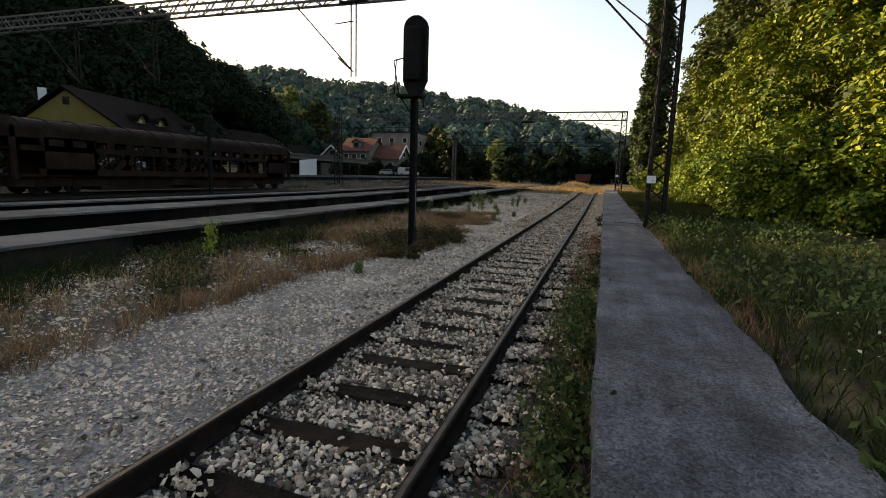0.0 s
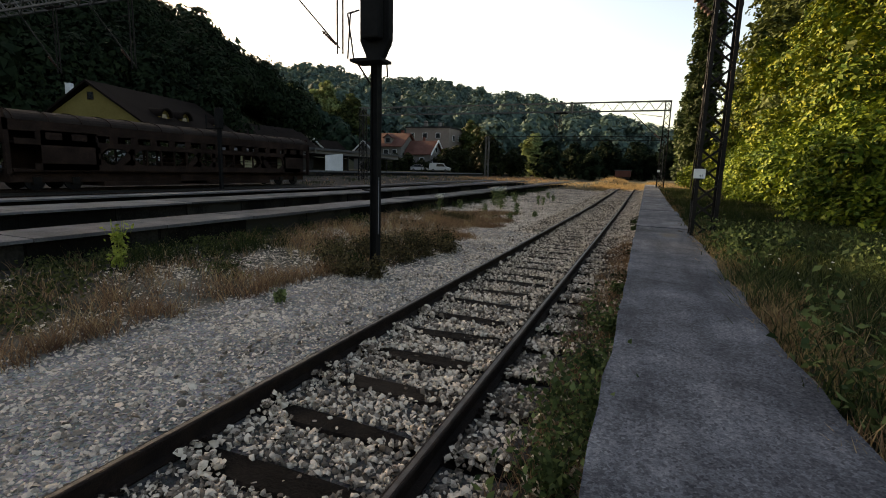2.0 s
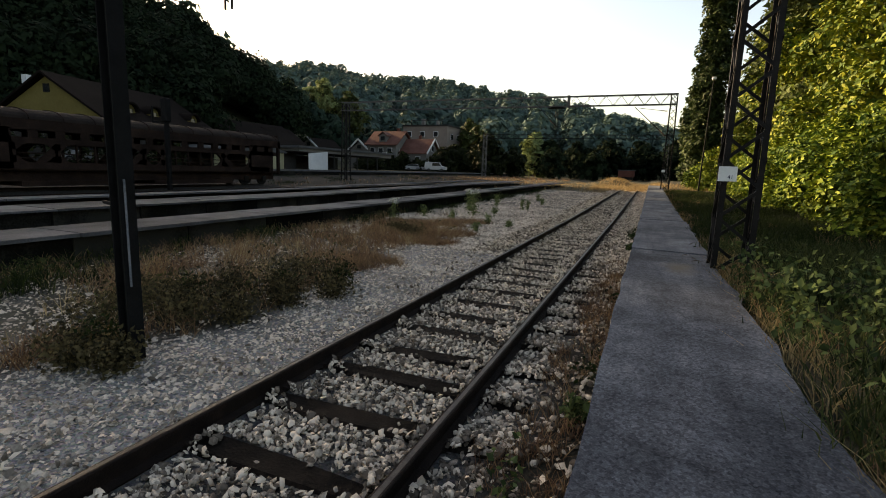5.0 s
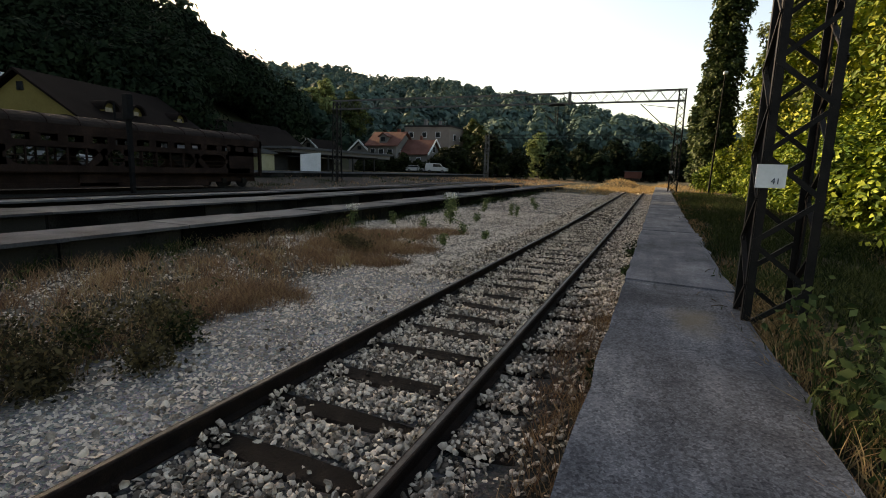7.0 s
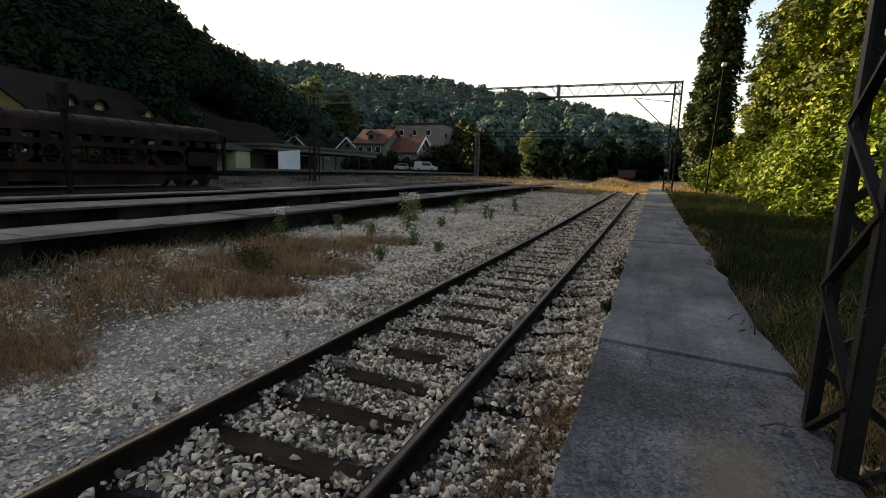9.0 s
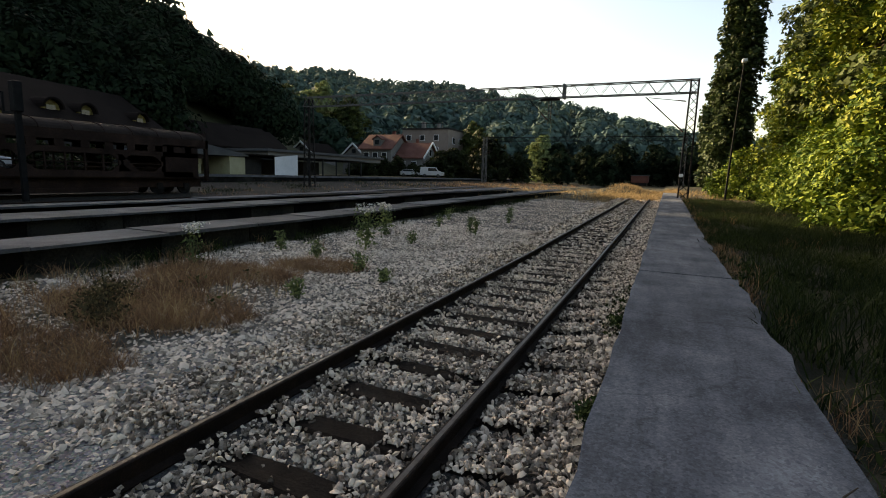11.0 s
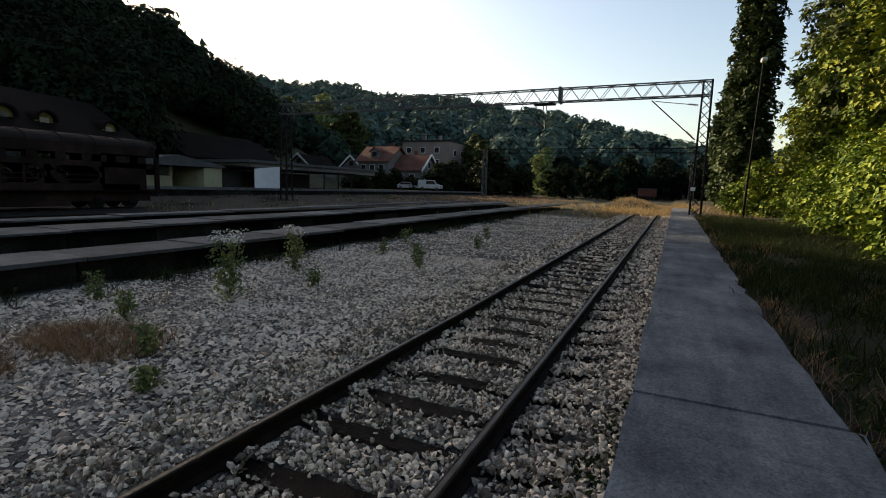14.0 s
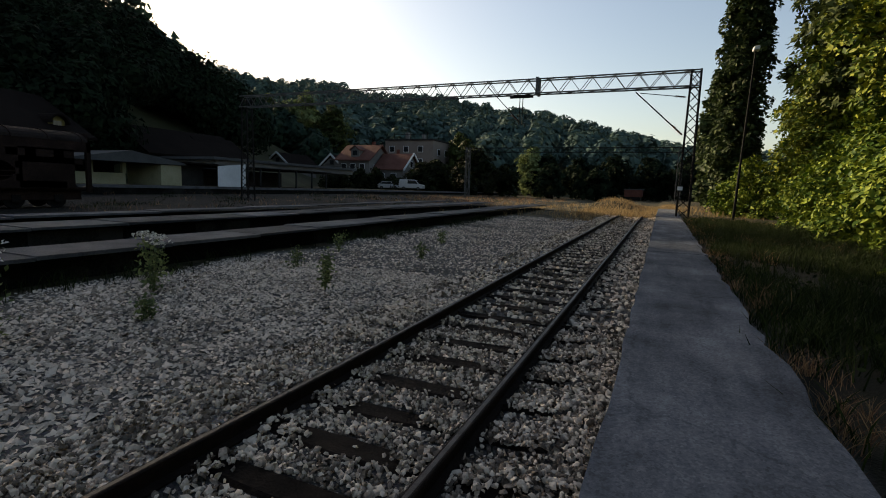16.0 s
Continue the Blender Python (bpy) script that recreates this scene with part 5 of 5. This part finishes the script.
tagged(new("ballast", stones(p, .0125 + .021 * rng.random(len(p)) ** 1.4, "stone", "ballast")), "pale broken ballast stones between and beside the rails", "ballast", kind="stuff")
p = scatter(13000, -3.3, .0, 28.5, 60, bed)
p[:, 2] += .02
tagged(new("ballast", stones(p, .045, "stone", "ballast")), "pale ballast stones further along the track", "ballast", kind="stuff")
p = scatter(150000, -8.6, -2.48, 1.5, 31, lambda x, y: (1 - .95 * soil(x, y)) * np.where(y < 16, np.where(x > -4.9, 1, .4), .75))
sz = np.where(p[:, 1] < 17, rng.uniform(.009, .026, len(p)) + .018 * (rng.random(len(p)) < .05), rng.uniform(.015, .042, len(p)) + .018 * (rng.random(len(p)) < .12))
p[:, 2] += .004
tagged(new("gravel", chips(p, sz, "gravel", "gravel")), "loose pale gravel strewn beside the track", "gravel", kind="stuff")
p = scatter(16000, -8.6, -3.2, 30, 52, lambda x, y: 1 - .9 * soil(x, y))
tagged(new("gravel", chips(p, rng.uniform(.025, .05, len(p)), "gravel", "gravel")), "coarse pale gravel far along the track", "gravel", kind="stuff")


p = np.stack([rng.normal(1.45, .16, 70), rng.normal(15.15, .3, 70), np.full(70, .31)], 1)
p = p[p[:, 0] > 1.28]
p[:, 2] += rng.uniform(0, .03, len(p))
tagged(new("rubble", stones(p, .01 + .022 * rng.random(len(p)) ** 2, "stone", "rubble")), "loose stones and rubble round the mast's foot", "rubble", kind="stuff")
for x, y, a, ln in ((.86, 15.9, 70, .2), (1.0, 15.35, 20, .16), (.97, 15.62, 120, .1), (1.1, 17.6, 65, .3)):
    tw = Shape().cyl((-ln / 2, 0, 0), (0, .012, .012), .006, .005, 5).cyl((0, .012, .012), (ln / 2, -.01, .004), .005, .003, 5)
    o = part("twig", tw, "bark")
    o.matrix_world = pose(x, y, path_z(y) + .012, 0, 0, a)
    tagged(o, "small dry twig lying on the concrete path", "twig", "twigs on the path")
lit = Shape().poly([(-.05, -.03, .0), (.05, -.035, .012), (.055, .03, .02), (-.045, .035, .006)]).poly([(-.05, -.03, -.003), (.05, -.035, .009), (.055, .03, .017), (-.045, .035, .003)])
o = part("paper_scrap", lit, "whitewash")
o.matrix_world = pose(.0, 20.83, float(ground_z(0, 20.83)) + .1, 0, 0, 20)
tagged(o, "crumpled white paper scrap on the ballast", "litter")


def clumps(pts, per, spread):
    k = rng.integers(0, len(pts), len(pts) * per)
    q = pts[k].copy()
    q[:, :2] += rng.normal(0, spread, (len(q), 2))
    q[:, 2] = ground_z(q[:, 0], q[:, 1]) - .01
    return q


def green(x, y):
    """Where the strip is green rather than dry: behind the dry border, and along the wall."""
    edge = strip_edge(x, y)
    mid = np.clip((edge - .55 - x) / .4, 0, 1) * np.clip((13.5 - y) / 3, .15, 1) * np.clip(.6 + 2.2 * wob(x, y, 1.1, 4), 0, 1)
    return np.clip(np.maximum(mid, np.clip((-7.0 - x + .4 * wob(x, y, 1.3, 1)) / .5, 0, 1) * np.clip((15 - y) / 5, .1, 1)), 0, 1)


p = scatter(15000, -8.2, -4.6, 1.5, 19, lambda x, y: np.clip(.3 + 1.3 * wob(x, y, 1.2, 9), 0, 1) * (x > -8.2))
tagged(new("gravel", chips(p, rng.uniform(.012, .034, len(p)) + .03 * (rng.random(len(p)) < .05), "gravel", "gravel")), "pale stones strewn among the weeds", "gravel", kind="stuff")
c = scatter(3300, -8.7, -4.2, -2, 24.5, lambda x, y: soil(x, y) * (1 - .75 * green(x, y)) * np.clip(.7 + .9 * wob(x, y, 1.6, 5), .1, 1) * np.clip(1 - 1.1 * wob(x, y, 1.2, 9) * (y < 13), .1, 1))
tagged(new("dry_grass", blades(clumps(c, 16, .07), .24, .009, .9, "dry", "dry_grass")), "reddish brown dry grass tufts in the gravel", "grass", kind="stuff")
c = scatter(2600, -6.4, -3.8, -2, 15, lambda x, y: np.clip(1 - np.abs(strip_edge(x, y) - .3 - x) / .38, 0, 1) * np.clip(.8 + .7 * wob(x, y, 1.3, 3), .15, 1))
tagged(new("dry_grass", blades(clumps(c, 18, .06), .25, .008, 1.0, "dry", "dry_grass")), "reddish brown grass border along the gravel", "grass", kind="stuff")
c = scatter(700, -8.7, -4.3, -2, 23, lambda x, y: soil(x, y) * (1 - .8 * green(x, y)))
tagged(new("dry_grass", blades(clumps(c, 9, .05), .3, .005, .8, "straw", "dry_grass")), "pale straw stalks among dry grass", "grass", kind="stuff")
c = scatter(3400, -8.9, -4.3, -2, 24, lambda x, y: soil(x, y) * green(x, y) * np.clip(.65 - 1.2 * wob(x, y, 1.2, 9), 0, 1))
tagged(new("weeds", leaves(clumps(c, 16, .1) + np.stack([np.zeros(len(c) * 16), np.zeros(len(c) * 16), rng.uniform(.01, .2, len(c) * 16)], 1), .06, "herb", "weeds")), "low green weeds spreading on the earth", "weeds", kind="stuff")
c = scatter(900, -8.75, -6.9, -1, 22, lambda x, y: np.clip(.1 + 1.5 * wob(x, y, 1.1, 3), 0, 1) * np.clip((15 - y) / 4, .08, 1))
tagged(new("weeds", blades(clumps(c, 16, .08), .34, .009, .7, "weed", "weeds")), "tall dark weeds below the platform wall", "weeds", kind="stuff")
c = scatter(500, -8.8, -7.9, 0, 48, lambda x, y: np.clip(.4 + wob(x, y, .8, 3), 0, 1))
tagged(new("weeds", blades(clumps(c, 18, .09), .3, .012, .7, "weed", "weeds")), "dark weeds along the foot of the platform wall", "weeds", kind="stuff")
# separate dry patches further along
for px, py, ra, rb, n in ((-5.5, 19.2, 1.6, .75, 270), (-5.0, 17.6, 1.2, .5, 150), (-6.6, 21.2, 1.6, .8, 230), (-5.6, 22.6, 1.1, .5, 110), (-4.9, 14.6, 1.2, .6, 120)):
    a, q = rng.uniform(0, 2 * np.pi, n), np.sqrt(rng.random(n))
    c = np.stack([px + ra * q * np.cos(a), py + rb * q * np.sin(a), np.zeros(n)], 1)
    tagged(new("dry_grass", blades(clumps(c, 34, .09), .16, .006, 1.1, "dry", "dry_grass")), "matted reddish dry grass patch on the gravel", "grass", kind="stuff")
# strip between the track and the path
c = scatter(600, -.5, .02, 1.2, 17.5, lambda x, y: np.clip(.35 + x + .5, 0, 1))
tagged(new("dry_grass", blades(clumps(c, 20, .05), .16, .006, 1.0, "dry", "dry_grass")), "dry grass along the path's edge", "grass", kind="stuff")
c = scatter(620, -.4, .1, 1.2, 9.5, lambda x, y: np.clip(.6 + wob(y, x, 1.2), 0, 1) * np.clip((7.5 - y) / 3, .2, 1))
k = len(c) * 26
tagged(new("weeds", leaves(clumps(c, 26, .07) + np.stack([np.zeros(k), np.zeros(k), rng.uniform(.0, .52, k) * rng.random(k)], 1), .05, "lush", "weeds")), "green weeds crowding the path's edge", "weeds", kind="stuff")
c = scatter(260, -.2, .04, 9, 26, lambda x, y: np.clip(wob(y, x, .9, 1), 0, 1))
k = len(c) * 22
tagged(new("weeds", leaves(clumps(c, 22, .06) + np.stack([np.zeros(k), np.zeros(k), rng.uniform(.0, .2, k)], 1), .045, "weed", "weeds")), "sparse green weeds at the path's edge", "weeds", kind="stuff")
# grass verge on the other side of the path
c = scatter(2100, 1.3, 5.6, 0, 19, lambda x, y: np.clip(.55 - .6 * wob(x, y, .9, 2), .1, 1))
tagged(new("grass_verge", blades(clumps(c, 22, .1), .3, .012, .7, "verge", "grass_verge")), "rough green grass verge beside the path", "grass", kind="stuff")
# Darker copy of the verge grass: shade from the trees is in its colour.
c = scatter(3300, 1.3, 5.8, 18, 50, lambda x, y: np.clip(.55 - .6 * wob(x, y, .9, 2), .1, 1))
tagged(new("grass_verge", blades(clumps(c, 20, .1), .28, .013, .7, "weed", "grass_verge")), "grass verge beside the path, shade put into its darker green", "grass", kind="stuff")
c = scatter(750, 1.27, 1.95, 5.5, 17, lambda x, y: np.clip(.35 + .9 * wob(y, x, .9, 2), .05, 1) * np.clip((2.0 - x) * 1.6, 0, 1))
tagged(new("dry_grass", blades(clumps(c, 18, .06), .22, .008, .9, "hay", "dry_grass")), "pale bleached grass fringing the path's edge", "grass", kind="stuff")
c = scatter(750, 1.35, 5.0, -2, 54, lambda x, y: np.clip(.15 + 1.2 * wob(x, y, .6, 2), 0, 1) * np.where(y > 19, .5, 1))
tagged(new("dry_grass", blades(clumps(c, 18, .1), .3, .008, .8, "dry", "dry_grass")), "dry brown grass in the verge", "grass", kind="stuff")
c = scatter(1300, 1.36, 5.6, -1, 15.5, lambda x, y: np.clip(.3 + 1.3 * wob(x, y, .9, 3), .04, 1))
k = len(c) * 40
tagged(new("weeds", leaves(clumps(c, 40, .1) + np.stack([np.zeros(k), np.zeros(k), rng.uniform(.0, .7, k) * rng.random(k)], 1), .075, "lush", "weeds")), "tall green weeds beside the path", "weeds", kind="stuff")
# Further along, the weeds get the darker leaf colour for shade too.
c = scatter(1300, 1.3, 5.4, 15, 44, lambda x, y: np.clip(.25 + wob(x, y, .7, 3), 0, 1))
k = len(c) * 30
tagged(new("weeds", leaves(clumps(c, 30, .16) + np.stack([np.zeros(k), np.zeros(k), rng.uniform(.0, .3, k) * rng.random(k)], 1), .06, "weed", "weeds")), "low verge weeds, shade put into their dark green", "weeds", kind="stuff")
c = scatter(600, 1.22, 1.6, 4, 50, lambda x, y: np.clip(.35 + wob(y, x, .8, 2), 0, 1))
tagged(new("dry_grass", blades(clumps(c, 16, .05), .18, .006, .9, "dry", "dry_grass")), "pale dry grass fringing the path", "grass", kind="stuff")
c = scatter(130, 1.4, 4.6, 3, 15, lambda x, y: np.clip(wob(x, y, .9, 6), 0, 1))
k = len(c) * 2
tagged(new("wild_flowers", leaves(clumps(c, 2, .1) + np.stack([np.zeros(k), np.zeros(k), rng.uniform(.25, .5, k)], 1), .03, "bloom", "wild_flowers", 1.5)), "tiny white flowers among the verge weeds", "flowers", kind="stuff")
# sunlit dry meadow at the line's end
c = scatter(4200, -16, 6, 48, 86, lambda x, y: np.clip((y - 46) / 8, 0, 1) * np.where((x > -3.2) & (x < .3) & (y < 58), .25, 1) * np.where((x > -.3) & (x < 1.5) & (y < 64), 0, 1) * np.where(x > 1.5, .12, 1) * np.where(x < -5.5, .12, 1) * np.where(y < 56, .45, 1))
tagged(new("dry_meadow", blades(clumps(c, 7, .2), .36, .026, .7, "hay", "dry_meadow")), "sunlit golden dry grass at the line's end", "grass", kind="stuff")
c = scatter(350, -36, -20, 36, 90, lambda x, y: np.where((np.abs(x + 14.4) < 1.1) | (np.abs(x + 9.4) < .8) | (np.abs(x + 18.6) < .7), 0, .4))
tagged(new("dry_meadow", blades(clumps(c, 8, .25), .3, .02, .8, "dry", "dry_meadow")), "sparse dry grass between the far tracks", "grass", kind="stuff")


c = scatter(700, -33, -14, 66, 120, lambda x, y: np.clip(.4 + wob(x, y, .3, 2), 0, 1))
tagged(new("dry_meadow", blades(clumps(c, 9, .3), .42, .03, .7, "dry", "dry_meadow")), "pale dry grass below the retaining wall", "grass", kind="stuff")


c = scatter(1500, -36, -19.5, 38, 96, lambda x, y: np.clip(.1 + wob(x, y, .35, 6), 0, 1))
tagged(new("weeds", blades(clumps(c, 12, .25), .26, .02, .9, "weed", "weeds")), "dark green weeds below the yard's retaining wall", "weeds", kind="stuff")


def tuft(name, label, x, y, h, r, mat, n, leaf, stalk=False):
    e = thing(name, (x, y, float(ground_z(x, y))), label, "plant", "weeds in the gravel")
    z = float(ground_z(x, y))
    tips = []
    for k in range(7):
        a = k * 2.4
        q = (x + r * .6 * math.cos(a) * rng.uniform(.3, 1), y + r * .6 * math.sin(a) * rng.uniform(.3, 1), z + h * rng.uniform(.75, 1))
        part("stem", Shape().cyl((x, y, z - .03), q, .006, .003, 5), mat, e)
        tips.append(q)
    d = rng.random(n)
    k = rng.integers(0, 7, n)
    p = np.array([x, y, z]) + (np.array(tips)[k] - np.array([x, y, z])) * (.1 + .8 * d)[:, None] + rng.normal(0, r * .28, (n, 3)) * np.array([1, 1, .6])
    c = new("leaves", leaves(p, leaf, mat, "leaves"))
    c.parent = e; c.matrix_parent_inverse = Matrix.Translation(-e.location)
    if stalk:
        m_ = 24
        fp = np.array(tips)[rng.integers(0, 7, m_ * 9)] + rng.normal(0, r * .2, (m_ * 9, 3)) * (1, 1, .35)
        c = new("blossom", leaves(fp, .045, "bloom", "blossom", 2.0))
        c.parent = e; c.matrix_parent_inverse = Matrix.Translation(-e.location)
    return e


tuft("flowering_weed", "tall green weed with white blossom heads", -5.9, 24.8, 1.05, .38, "plant", 420, .07, True)
tuft("flowering_weed", "tall green weed with white blossom heads", -7.0, 27.5, 1.0, .3, "plant", 320, .07, True)
tuft("flowering_weed", "thin weed with a few white blossoms", -7.6, 21.6, .8, .25, "plant", 160, .05, True)
tuft("young_sapling", "yellow-green sapling by the platform wall", -7.6, 8.15, .85, .22, "lime", 260, .07)
for x, y, h, r in ((-5.1, 29.4, .65, .2), (-4.6, 22.6, .4, .2), (-4.35, 20.6, .32, .18), (-5.5, 26.3, .35, .2), (-6.2, 23.4, .45, .2), (-4.0, 7.7, .2, .12), (-3.75, 22.0, .22, .16), (-4.75, 28.9, .6, .18), (-7.5, 23.8, .5, .22), (-6.6, 30.4, .5, .25), (-7.4, 33, .6, .25), (-4.9, 32.8, .4, .2), (-5.8, 36, .5, .25)):
    tuft("weed_plant", "small green weed growing in the gravel", x, y, h, r, "plant", 170, .055)
for x, y, h, r in ((-3.95, 11.8, .42, .5), (-4.45, 11.4, .36, .52), (-3.95, 12.9, .46, .48), (-4.5, 12.5, .44, .54), (-5.0, 12.0, .3, .5), (-4.4, 9.6, .22, .42), (-3.6, 12.4, .26, .4), (-4.8, 13.3, .3, .5), (-3.95, 11.0, .3, .42), (-4.2, 10.6, .32, .45), (-3.8, 11.7, .34, .4), (-4.55, 10.7, .34, .5), (-5.0, 10.3, .3, .55), (-4.75, 11.0, .4, .5), (-5.35, 10.9, .34, .55), (-3.66, 9.5, .36, .26), (-4.05, 9.42, .3, .34), (-5.8, 18.8, .34, .42), (-5.3, 18.5, .26, .38), (-6.3, 19.3, .3, .42)):
    tuft("dry_weed", "bushy withered brown weed" + (" on the gravel" if y > 15 else " near the signal post"), x, y, h, r, "scrub", 800, .042)
for x, y in ((-4.35, 12.3), (-4.1, 9.7), (-4.8, 11.2), (-3.8, 12.9)):
    tuft("weed_plant", "dark green weed among withered scrub", x, y, .35, .28, "weed", 420, .04)
for x, y, h, r in ((-.14, 2.3, .42, .2), (-.2, 2.9, .34, .2), (-.1, 3.5, .46, .18), (-.24, 4.1, .3, .2), (-.06, 4.7, .36, .2), (-.16, 5.3, .26, .16), (-.04, 6.2, .34, .22), (-.12, 7.1, .24, .16), (-.05, 8.2, .3, .16), (-.1, 10.4, .2, .14), (-.06, 18.6, .3, .12), (-.1, 21.2, .22, .12)):
    tuft("weed_plant", "leafy green weed at the concrete path's edge", x, y, h, r, "lush", 260, .05)
